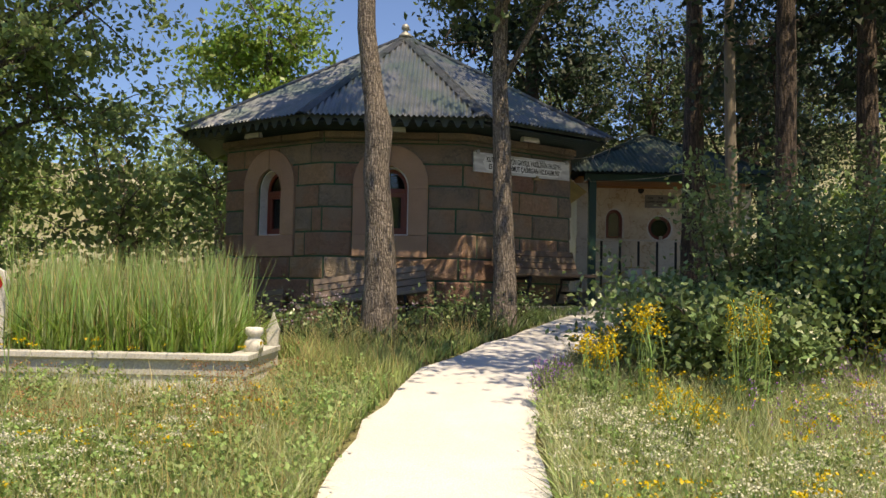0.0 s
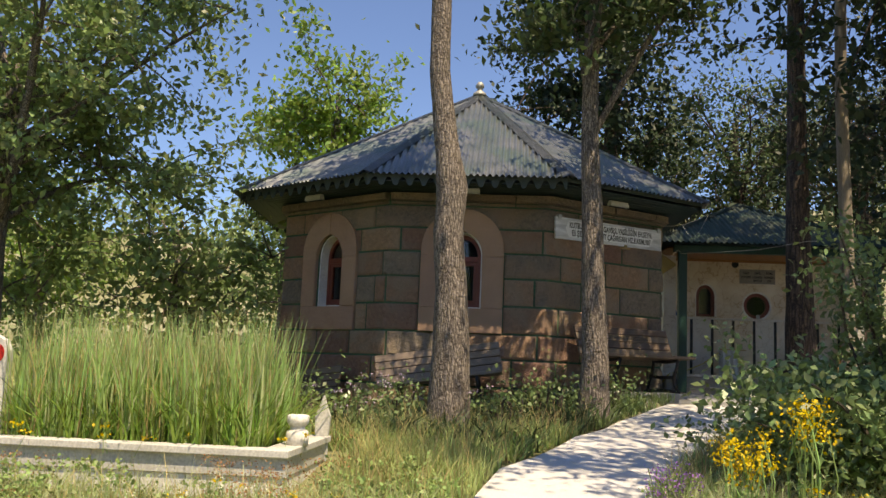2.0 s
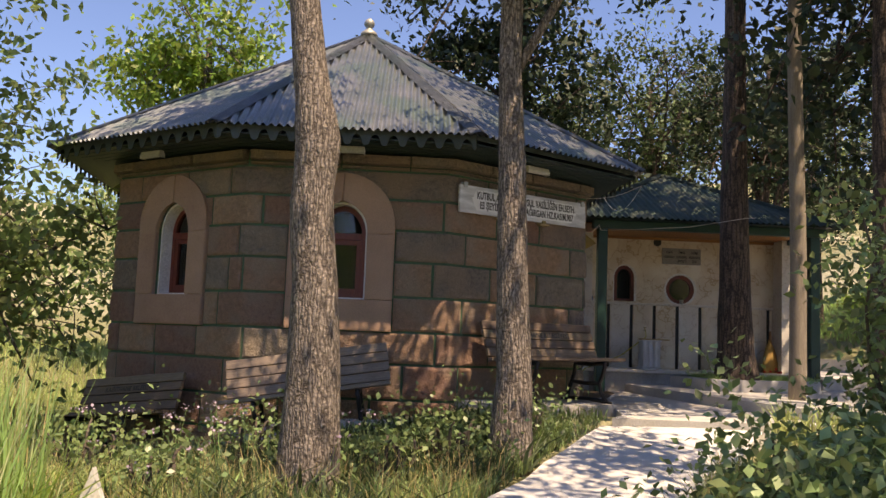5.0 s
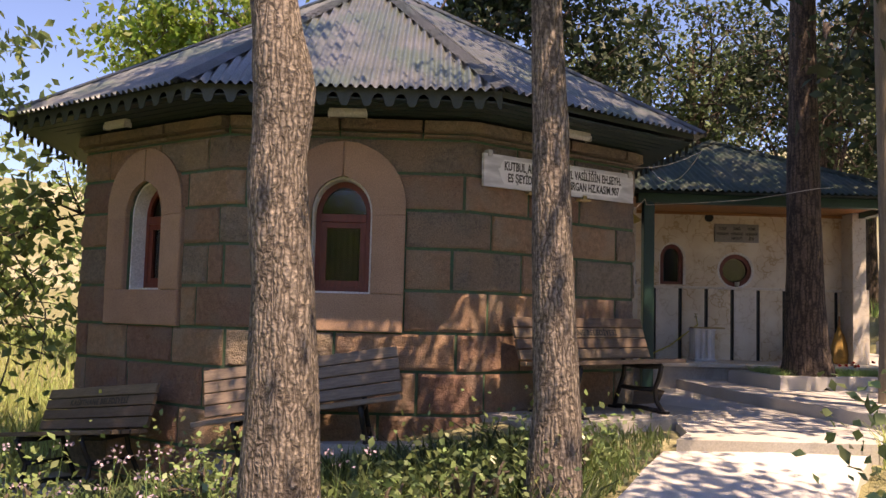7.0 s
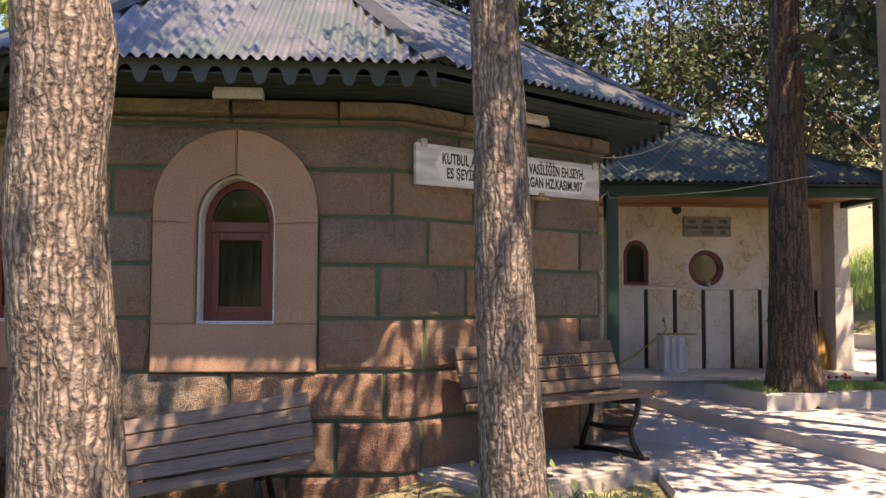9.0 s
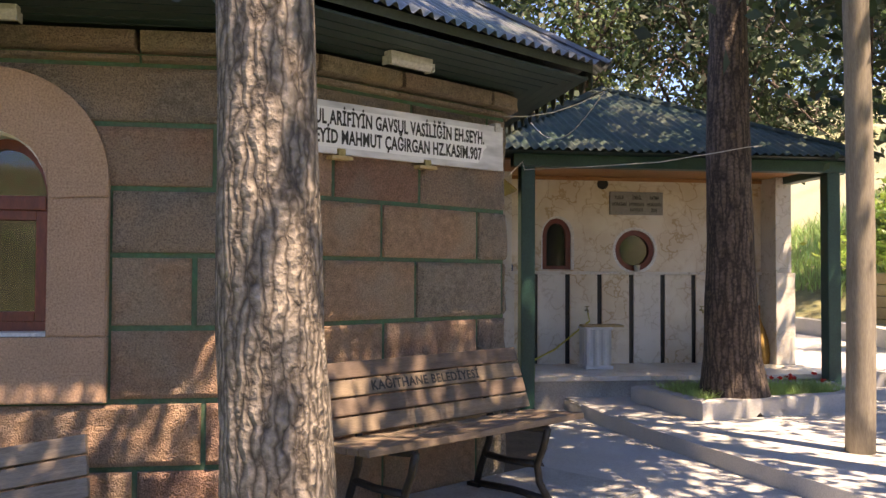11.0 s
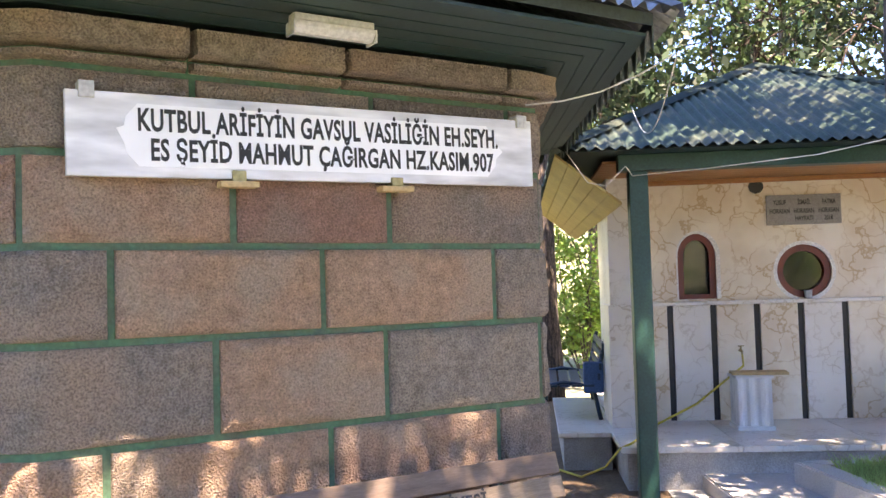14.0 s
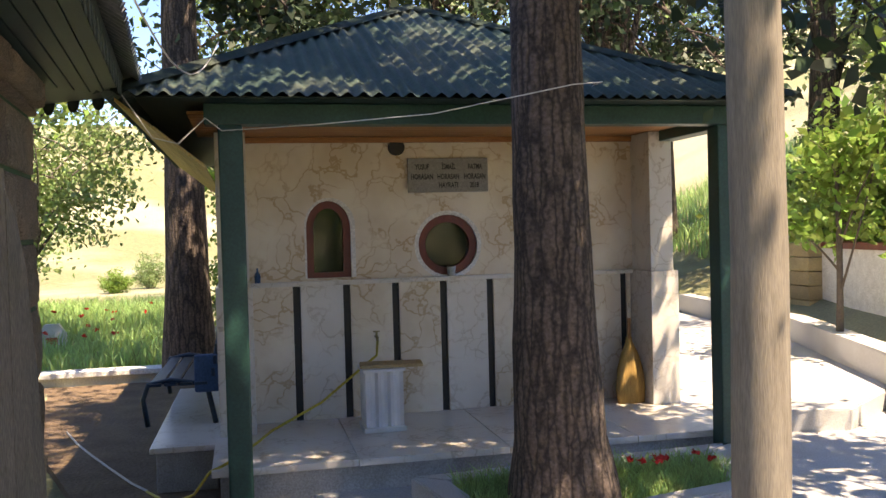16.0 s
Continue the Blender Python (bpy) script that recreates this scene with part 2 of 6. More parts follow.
M["stool"] = material("white_marble_stool", (0.70, 0.70, 0.71), (0.60, 0.60, 0.62), 5, 0.4, bump=0.05, fine=6, grain=0.06)
M["grave"] = material("pale_grave_marble", (0.64, 0.63, 0.60), (0.48, 0.47, 0.44), 3, 0.6, bump=0.2, coords="World", depth=0.004, per_object=0.08)
M["bark_oak"] = bark_material("grey_brown_bark", (0.25, 0.213, 0.183), (0.072, 0.057, 0.048), 21.0)
M["bark_pine"] = bark_material("dark_pine_bark", (0.115, 0.085, 0.07), (0.03, 0.022, 0.02), 10)
M["twig"] = material("twig_bark", (0.12, 0.095, 0.075), None, 20, 0.9, bump=0.4)
M["pole"] = material("weathered_pole", (0.27, 0.235, 0.19), (0.18, 0.15, 0.12), 6, 0.85, bump=0.4, fine=40, stretch=(6, 6, 0.6), depth=0.004)
M["leaf_oak"] = material("oak_leaf", (0.28, 0.37, 0.155), (0.20, 0.29, 0.105), 3, 0.42, bump=0, fine=8, per_island=0.4, translucent=0.45)
M["leaf_bright"] = material("bright_leaf", (0.25, 0.37, 0.08), (0.18, 0.29, 0.06), 3, 0.42, bump=0, fine=8, per_island=0.4, translucent=0.45)
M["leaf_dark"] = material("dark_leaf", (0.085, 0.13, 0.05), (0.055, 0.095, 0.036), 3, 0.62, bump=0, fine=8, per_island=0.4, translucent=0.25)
M["leaf_shrub"] = material("shrub_leaf", (0.22, 0.305, 0.13), (0.15, 0.23, 0.09), 3, 0.36, bump=0, fine=8, per_island=0.35, translucent=0.25)
M["needle"] = material("pine_needles", (0.035, 0.065, 0.028), (0.022, 0.042, 0.02), 3, 0.6, bump=0, fine=8, per_island=0.4, translucent=0.15)
M["grass"] = material("meadow_grass", (0.36, 0.48, 0.17), (0.44, 0.47, 0.21), 0.8, 0.6, bump=0, fine=5, per_island=0.4, translucent=0.4, coords="World")
M["reed"] = material("tall_grass", (0.38, 0.55, 0.21), (0.29, 0.45, 0.16), 2, 0.55, bump=0, fine=5, per_island=0.35, translucent=0.4, coords="World")
M["straw"] = material("dry_grass", (0.60, 0.48, 0.24), (0.48, 0.36, 0.17), 2, 0.7, bump=0, fine=5, per_island=0.3, translucent=0.3, coords="World")
M["pale_grass"] = material("pale_seeding_grass", (0.56, 0.59, 0.35), (0.43, 0.50, 0.25), 2, 0.7, bump=0, fine=5, per_island=0.3, translucent=0.35, coords="World")
M["yellow"] = material("yellow_petals", (0.75, 0.55, 0.02), (0.62, 0.42, 0.01), 9, 0.6, bump=0, per_island=0.15, translucent=0.3)
M["white_petal"] = material("white_petals", (0.75, 0.74, 0.62), (0.62, 0.62, 0.45), 9, 0.6, bump=0, per_island=0.1, translucent=0.3)
M["lilac"] = material("lilac_petals", (0.60, 0.48, 0.60), (0.5, 0.38, 0.5), 9, 0.6, bump=0, per_island=0.1, translucent=0.3)
M["purple"] = material("purple_petals", (0.46, 0.22, 0.62), (0.34, 0.15, 0.5), 9, 0.6, bump=0, per_island=0.2, translucent=0.3)
M["rust"] = material("rusty_seed_heads", (0.46, 0.24, 0.11), (0.36, 0.18, 0.08), 9, 0.7, bump=0, per_island=0.2, translucent=0.3)
M["red"] = material("red_petals", (0.65, 0.03, 0.02), (0.5, 0.02, 0.02), 9, 0.6, bump=0, translucent=0.2)
M["glass"] = glass_material("window_glass", (0.55, 0.6, 0.58))
M["wall_stone"] = material("yellow_wall_stone", (0.42, 0.31, 0.17), (0.30, 0.22, 0.12), 5, 0.9, bump=0.8, fine=60, coords="World", depth=0.01, per_object=0.25)
M["hose"] = material("yellow_hose", (0.55, 0.45, 0.05), (0.45, 0.36, 0.04), 8, 0.5, bump=0)
M["wire"] = material("pale_cable", (0.62, 0.60, 0.55), (0.5, 0.48, 0.44), 8, 0.6, bump=0)
M["finial"] = material("dull_pale_metal", (0.42, 0.42, 0.38), (0.3, 0.3, 0.27), 20, 0.5, 0.4, bump=0.1)
M["brass"] = material("tarnished_brass", (0.40, 0.33, 0.17), (0.28, 0.22, 0.10), 20, 0.4, 0.8, bump=0.1)
M["lampglass"] = material("ribbed_lamp_cover", (0.46, 0.47, 0.46), (0.38, 0.39, 0.38), 9, 0.35, bump=0.1)
M["straw_broom"] = material("broom_straw", (0.45, 0.28, 0.09), (0.30, 0.17, 0.05), 12, 0.8, bump=0.8, fine=60, stretch=(10, 10, 0.7), depth=0.006)
M["cardboard"] = material("pale_board", (0.50, 0.36, 0.18), (0.42, 0.29, 0.14), 6, 0.7, bump=0.1)
M["shelter"] = material("yellow_painted_board", (0.50, 0.36, 0.13), (0.36, 0.25, 0.09), 3, 0.6, bump=0.2, coords="World")
M["blue"] = material("dark_blue_steel", (0.02, 0.05, 0.09), (0.015, 0.03, 0.05), 9, 0.45, 0.2, bump=0.1)
M["seat_blue"] = material("blue_cloth", (0.05, 0.12, 0.25), (0.03, 0.08, 0.18), 9, 0.8, bump=0.2)


# ---- mesh helpers ----
def mesh_of(name, verts, faces, mat, smooth=False):
    me = bpy.data.meshes.new(name)
    me.from_pydata([tuple(v) for v in verts], [], [tuple(f) for f in faces])
    me.materials.append(mat)
    if smooth:
        me.polygons.foreach_set("use_smooth", [True] * len(me.polygons))
    me.update()
    return me


def part(name, bm, mat, parent=None, label="", smooth=False):
    """Links a bmesh as one mesh object under a thing or a part."""
    bmesh.ops.recalc_face_normals(bm, faces=bm.faces[:])
    me = bpy.data.meshes.new(name)
    bm.to_mesh(me)
    bm.free()
    me.materials.append(mat)
    if smooth:
        me.polygons.foreach_set("use_smooth", [True] * len(me.polygons))
    ob = new(name, me)
    ob.parent = parent
    if label:
        ob["label"] = label
    return ob


def thing(name, label, category, at=(0, 0, 0), rz=0.0, group="", kind="", tilt=(0.0, 0.0)):
    ob = new(name)
    ob.empty_display_size = 0.2
    ob.matrix_world = pose(*at, tilt[0], tilt[1], rz)
    return tagged(ob, label, category, group, kind)


def box(bm, lo, hi, bevel=0.0, m=None):
    (x0, y0, z0), (x1, y1, z1) = lo, hi
    r = bmesh.ops.create_cube(bm, size=1.0, matrix=Matrix.LocRotScale(((x0 + x1) / 2, (y0 + y1) / 2, (z0 + z1) / 2), None, (x1 - x0, y1 - y0, z1 - z0)))
    vs = r["verts"]
    if bevel:
        es = list({e for v in vs for e in v.link_edges})
        out = bmesh.ops.bevel(bm, geom=es, offset=bevel, segments=2, affect="EDGES", profile=0.6)
        vs = list({v for f in out["faces"] for v in f.verts} | {v for v in vs if v.is_valid})
    if m is not None:
        bmesh.ops.transform(bm, matrix=m, verts=vs)
    return bm


def boxed(lo, hi, bevel=0.0, m=None):
    return box(bmesh.new(), lo, hi, bevel, m)


def prism(bm, pts, z0, z1, axis="z"):
    """A prism over a polygon. axis z: points are x, y. axis y: points are x, z and it runs from y = z0 to z1."""
    put = (lambda p, h: (p[0], p[1], h)) if axis == "z" else ((lambda p, h: (p[0], h, p[1])) if axis == "y" else (lambda p, h: (h, p[0], p[1])))
    a = [bm.verts.new(put(p, z0)) for p in pts]
    b = [bm.verts.new(put(p, z1)) for p in pts]
    n = len(pts)
    bm.faces.new(a)
    bm.faces.new(b[::-1])
    for i in range(n):
        bm.faces.new((a[i], b[i], b[(i + 1) % n], a[(i + 1) % n]))
    return bm


def tube(bm, path, radii, sides=10, closed_ends=True, wobble=0.0, seed=0):
    """A tapered tube along points."""
    rnd = random.Random(seed)
    pts = [Vector(p) for p in path]
    rings = []
    side = None
    for i, p in enumerate(pts):
        d = (pts[min(i + 1, len(pts) - 1)] - pts[max(i - 1, 0)]).normalized()
        if side is None:
            side = d.orthogonal().normalized()
        side = (side - d * side.dot(d)).normalized()
        up = d.cross(side)
        r = radii[i] if hasattr(radii, "__len__") else radii
        rings.append([bm.verts.new(p + (side * math.cos(a) + up * math.sin(a)) * r * (1 + wobble * rnd.uniform(-1, 1))) for a in [2 * math.pi * k / sides for k in range(sides)]])
    for a, b in zip(rings, rings[1:]):
        for k in range(sides):
            bm.faces.new((a[k], a[(k + 1) % sides], b[(k + 1) % sides], b[k]))
    if closed_ends:
        bm.faces.new(rings[0][::-1])
        bm.faces.new(rings[-1])
    return bm


def lathe(bm, profile, sides=16, at=(0, 0, 0)):
    """A turned body from (radius, height) pairs."""
    rings = [[bm.verts.new((at[0] + r * math.cos(2 * math.pi * k / sides), at[1] + r * math.sin(2 * math.pi * k / sides), at[2] + z)) for k in range(sides)] for r, z in profile]
    for a, b in zip(rings, rings[1:]):
        for k in range(sides):
            bm.faces.new((a[k], a[(k + 1) % sides], b[(k + 1) % sides], b[k]))
    bm.faces.new(rings[0][::-1])
    bm.faces.new(rings[-1])
    return bm


def step01(a, b, x):
    t = min(1.0, max(0.0, (x - a) / (b - a)))
    return t * t * (3 - 2 * t)


# ---- ground ----
def ground_z(x, y):
    z = 0.111 * max(-12.0, min(11.75, y))
    z -= step01(8.0, 12.0, y) * 0.2 * min(4.0, max(0.0, 0.6 - x)) * (1 - step01(19, 26, y))
    z -= step01(26, 70, y) * 1.5
    z += 0.42 * max(0.0, min(26.0, x - 9.0)) * step01(6, 14, y)
    far = math.hypot(x, y - 8)
    z += step01(55, 230, far) * (30 + 8 * noise.noise((x * 0.008, y * 0.008, 1.0)))
    z += 0.35 * noise.noise((x * 0.05, y * 0.05, 0.0)) * step01(14, 40, far)
    return z


PATH = [(0.0, -9.0, 0.62), (-0.02, 0.0, 0.6), (-0.02, 4.4, 0.57), (0.05, 5.6, 0.57), (0.28, 7.0, 0.55), (0.45, 7.7, 0.58), (1.15, 9.1, 0.62), (1.75, 10.2, 0.66), (2.55, 11.55, 0.75)]
COURT_Z = 1.305
SLAB_Z = 1.42


def path_at(y):
    for (x0, y0, w0), (x1, y1, w1) in zip(PATH, PATH[1:]):
        if y0 <= y <= y1:
            k = (y - y0) / (y1 - y0)
            return x0 + k * (x1 - x0), w0 + k * (w1 - w0)
    return (PATH[0][0], PATH[0][2]) if y < PATH[0][1] else (PATH[-1][0], PATH[-1][2])


def build_ground():
    # one sheet, fine near the walk and coarser towards the horizon
    def axis(lo, hi, mid0, mid1):
        vals = list(np.arange(mid0, mid1 + 0.01, 0.4))
        s, v = 0.5, mid1
        while v < hi:
            s *= 1.22
            v += s
            vals.append(v)
        s, v = 0.5, mid0
        while v > lo:
            s *= 1.22
            v -= s
            vals.insert(0, v)
        return vals
    xs, ys = axis(-600, 600, -9, 11), axis(-300, 700, -8, 26)
    verts = []
    for y in ys:
        for x in xs:
            z = ground_z(x, y) + 0.03 * noise.noise((x * 1.3, y * 1.3, 3.0))
            cx, w = path_at(y)
            if -9 < y < 12 and abs(x - cx) < w + 0.45:
                z -= 0.06
            if 11.2 < y < 24 and x > 0.9 and math.hypot(x + 0.707, y - 15.55) > 2.5:
                z -= 0.07
            verts.append((x, y, z))
    nx = len(xs)
    faces = [(j * nx + i, j * nx + i + 1, (j + 1) * nx + i + 1, (j + 1) * nx + i) for j in range(len(ys) - 1) for i in range(nx - 1)]
    ob = new("ground", mesh_of("ground", verts, faces, M["meadow"], True))
    tagged(ob, "sloping meadow soil with dry and green grass", "ground", kind="structure")


build_ground()


def build_paving():
    bm = bmesh.new()
    rows = []
    ys = np.arange(-9, 11.56, 0.45)
    rnd = random.Random(4)
    for y in ys:
        cx, w = path_at(y)
        z = 0.111 * min(y, 11.75) + 0.012
        a, b = rnd.uniform(-0.035, 0.035), rnd.uniform(-0.035, 0.035)
        rows.append([bm.verts.new(v) for v in ((cx - w + a, y, z - 0.12), (cx - w + a, y, z), (cx, y, z + 0.01), (cx + w + b, y, z), (cx + w + b, y, z - 0.12))])
    for p, q in zip(rows, rows[1:]):
        for k in range(4):
            bm.faces.new((p[k], p[k + 1], q[k + 1], q[k]))
    bm.faces.new(rows[-1][::-1])
    tagged(part("path", bm, M["path"]), "pale concrete garden path sunlit and worn along its edges", "path", kind="structure")
    bm = bmesh.new()
    prism(bm, [(1.80, 11.52), (3.32, 11.52), (8.6, 9.6), (9.5, 24), (2.9, 24), (2.9, 16.0), (2.35, 14.2), (2.0, 11.95)], 1.0, COURT_Z)
    tagged(part("pavement", bm, M["concrete"]), "grey concrete court dappled with sun", "pavement", kind="structure")
    bm = bmesh.new()
    prism(bm, [(3.16, 16.48), (3.24, 15.3), (3.42, 14.2), (3.60, 13.1), (3.88, 11.6), (9.0, 9.4), (9.6, 24.2), (6.2, 24.2), (6.2, 16.48)], 1.0, SLAB_Z)
    bmesh.ops.bevel(bm, geom=[e for e in bm.edges if all(v.co.z > 1.3 for v in e.verts)], offset=0.015, segments=2, affect="EDGES")
    tagged(part("pavement_upper", bm, M["concrete"]), "raised concrete terrace one low step above the court", "pavement", kind="structure")


build_paving()

# ---- the tomb: eight-sided stone building ----
CX, CY, APO, OVER, EAVE_Z, APEX_Z = -0.707, 15.553, 3.118, 0.686, 3.90, 5.80
HALF = APO * math.tan(math.pi / 10)
SIDE = 2 * HALF
COURSES = [0.30, 0.65, 1.00, 1.33, 1.68, 2.00, 2.35, 2.70, 3.02, 3.33, 3.62]


TURNS = [0, 36, 94, 144, 180, 216, 274, 324]
EAVES = [OVER, OVER, 0.47, OVER, OVER, OVER, OVER, OVER]
WALLS = [(CX - HALF, CY - APO)]
for turn in TURNS:
    WALLS.append((WALLS[-1][0] + SIDE * math.cos(math.radians(turn)), WALLS[-1][1] + SIDE * math.sin(math.radians(turn))))
MID_Y = (WALLS[0][1] + WALLS[4][1]) / 2


def face_m(k):
    """The frame of wall face k: x along the wall, y outward is negative, z up."""
    (x0, y0), (x1, y1) = WALLS[k % 8], WALLS[k % 8 + 1]
    return Matrix.Translation(((x0 + x1) / 2, (y0 + y1) / 2, 0)) @ Matrix.Rotation(math.radians(TURNS[k % 8]), 4, "Z")


def half_turn(k):
    """Half the angle by which the wall turns between face k - 1 and face k."""
    return math.radians(((TURNS[k % 8] - TURNS[(k - 1) % 8]) % 360) / 2)


def offset_ring(d):
    """The plan's corners moved outward by d (one distance, or one for each face); corner k lies between face k - 1 and face k."""
    ds = d if hasattr(d, "__len__") else [d] * 8
    out = []
    for k in range(8):
        a, b, t = ds[k - 1], ds[k], 2 * half_turn(k)
        out.append(tuple((face_m(k - 1) @ Vector((HALF + (b - a * math.cos(t)) / math.sin(t), -a, 0)))[:2]))
    return out


def wall_point(s, out):
    """A plan point at the length s along the wall (s = 0 in the middle of face 0), out metres in front of it."""
    k = math.floor((s + HALF) / SIDE)
    p = face_m(k) @ Vector((s - k * SIDE, -out, 0))
    return p.x, p.y


def arch(cx, half, z_spring, z_top, n=9):
    """A pointed arch from right spring to left spring, as x, z pairs."""
    right = []
    h = z_top - z_spring
    for i in range(n + 1):
        t = i / n
        right.append((half * math.cos(t * math.pi / 2) ** 0.9 if t < 1 else 0.0, z_spring + h * (0.86 * math.sin(t * math.pi / 2) + 0.14 * t)))
    return [(cx + x, z) for x, z in right] + [(cx - x, z) for x, z in right[-2::-1]]


WIN_C, WIN_H, WIN_Z0, WIN_SP, WIN_TOP = -0.05, 0.255, 2.31, 2.97, 3.29
SUR_H, SUR_Z0, SUR_SP, SUR_TOP = 0.53, 2.00, 3.05, 3.585
def holed_wall(outline, holes, y0, y1):
    """A wall in the x, z plane with holes through it."""
    bm = bmesh.new()
    loops = []
    for pts in [outline] + holes:
        vs = [bm.verts.new((x, y0, z)) for x, z in pts]
        es = [bm.edges.new((vs[i], vs[(i + 1) % len(vs)])) for i in range(len(vs))]
        loops += es
    bmesh.ops.triangle_fill(bm, use_beauty=True, use_dissolve=False, edges=loops)
    r = bmesh.ops.extrude_face_region(bm, geom=bm.faces[:])
    bmesh.ops.translate(bm, vec=(0, y1 - y0, 0), verts=[g for g in r["geom"] if isinstance(g, bmesh.types.BMVert)])
    return bm


def ring_prism(pts_out, pts_in, y0, y1):
    bm = bmesh.new()
    rings = [[bm.verts.new((x, y, z)) for x, z in r] for r, y in ((pts_out, y1), (pts_out, y0), (pts_in, y0), (pts_in, y1))]
    n = len(pts_out)
    for a, b in zip(rings, rings[1:] + rings[:1]):
        for i in range(n):
            bm.faces.new((a[i], a[(i + 1) % n], b[(i + 1) % n], b[i]))
    return bm


tomb = thing("tomb", "eight-sided reddish stone tomb with green corrugated roof", "building")


def build_tomb_walls():
    depth = 0.42
    for k in range(8):
        holes = []
        if k in (7, 0):
            holes = [[(WIN_C - WIN_H, WIN_Z0), (WIN_C + WIN_H, WIN_Z0)] + arch(WIN_C, WIN_H, WIN_SP, WIN_TOP)[1:-1]]
        bm = holed_wall([(-HALF, 0.2), (HALF, 0.2), (HALF, 3.76), (-HALF, 3.76)], holes, 0, depth)
        for v in bm.verts:
            if v.co.y > depth / 2 and abs(abs(v.co.x) - HALF) < 0.001:
                v.co.x -= math.copysign(depth * math.tan(half_turn(k if v.co.x < 0 else k + 1)), v.co.x)
        ob = part("wall", bm, M["mortar"], tomb, "green-painted mortar joints" if k in (0, 1) else "")
        ob.matrix_world = face_m(k)
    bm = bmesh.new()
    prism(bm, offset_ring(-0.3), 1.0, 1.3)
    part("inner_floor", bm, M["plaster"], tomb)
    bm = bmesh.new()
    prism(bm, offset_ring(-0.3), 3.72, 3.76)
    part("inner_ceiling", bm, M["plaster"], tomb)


def stone_piece(s0, s1, z0, z1, proud, mat, name="stone", joint=0.0045, rough=0.010, seed=0):
    """One ashlar: a block set proud of the joints, bent where it turns a corner, with a softly broken face."""
    rnd = random.Random(seed)
    s0, s1, z0, z1 = s0 + joint, s1 - joint, z0 + joint, z1 - joint
    stops = [s0]
    k = math.floor((s0 + HALF) / SIDE)
    while (k + 0.5) * SIDE < s1 - 0.02:
        c = (k + 0.5) * SIDE
        if c > s0 + 0.02:
            stops.append(c)
        k += 1
    stops.append(s1)
    edge = 0.034
    cols = [s0, s0 + edge]
    inner = [s0 + edge] + [c for c in stops[1:-1] if s0 + edge + 0.01 < c < s1 - edge - 0.01] + [s1 - edge]
    for a, b in zip(inner, inner[1:]):
        n = max(1, round((b - a) / 0.10))
        cols += [a + (b - a) * i / n for i in range(1, n + 1)]
    cols.append(s1)
    ch = 0.011
    high = z1 - z0 > 0.16
    marg = edge if high else 0.02
    verts, faces, grid = [], [], []
    levels = (z0, z0 + ch, z0 + marg, z0 + 0.36 * (z1 - z0), z0 + 0.64 * (z1 - z0), z1 - marg, z1 - ch, z1)
    for i, s in enumerate(cols):
        col = []
        side = i in (0, len(cols) - 1)
        for j, z in enumerate(levels):
            back, flat = j in (0, 7), side or j in (1, 6)
            face = proud + (-0.012 if flat and high else rnd.uniform(-1, 1) * rough)
            ss = s
            if side and not back:
                ss = s + (ch if i == 0 else -ch)
            elif not flat and not back and high:
                ss = s + rnd.uniform(-0.012, 0.012)
                z += rnd.uniform(-0.010, 0.010)
            x, y = wall_point(min(max(ss, s0), s1), -0.03 if back else face)
            col.append(len(verts))
            verts.append((x, y, z))
        grid.append(col)
    for a, b in zip(grid, grid[1:]):
        for j in range(7):
            faces.append((a[j], b[j], b[j + 1], a[j + 1]))
    for i, rev in ((0, False), (len(cols) - 1, True)):
        s = s0 if i == 0 else s1
        back = []
        for z in (z0, z1):
            x, y = wall_point(s, -0.03)
            back.append(len(verts))
            verts.append((x, y, z))
        g = grid[i]
        f = [back[0]] + g[1:7] + [back[1]]
        faces.append(f[::-1] if rev else f)
    ob = new(name, mesh_of(name, verts, faces, mat))
    ob.parent = tomb
    return ob


def clipped(a, b, holes):
    """The pieces of [a, b] outside the holes."""
    out = [(a, b)]
    for h0, h1 in holes:
        nxt = []
        for p, q in out:
            if q <= h0 or p >= h1:
                nxt.append((p, q))
            else:
                if h0 - p > 0.05:
                    nxt.append((p, h0))
                if q - h1 > 0.05:
                    nxt.append((h1, q))
        out = nxt
    return out


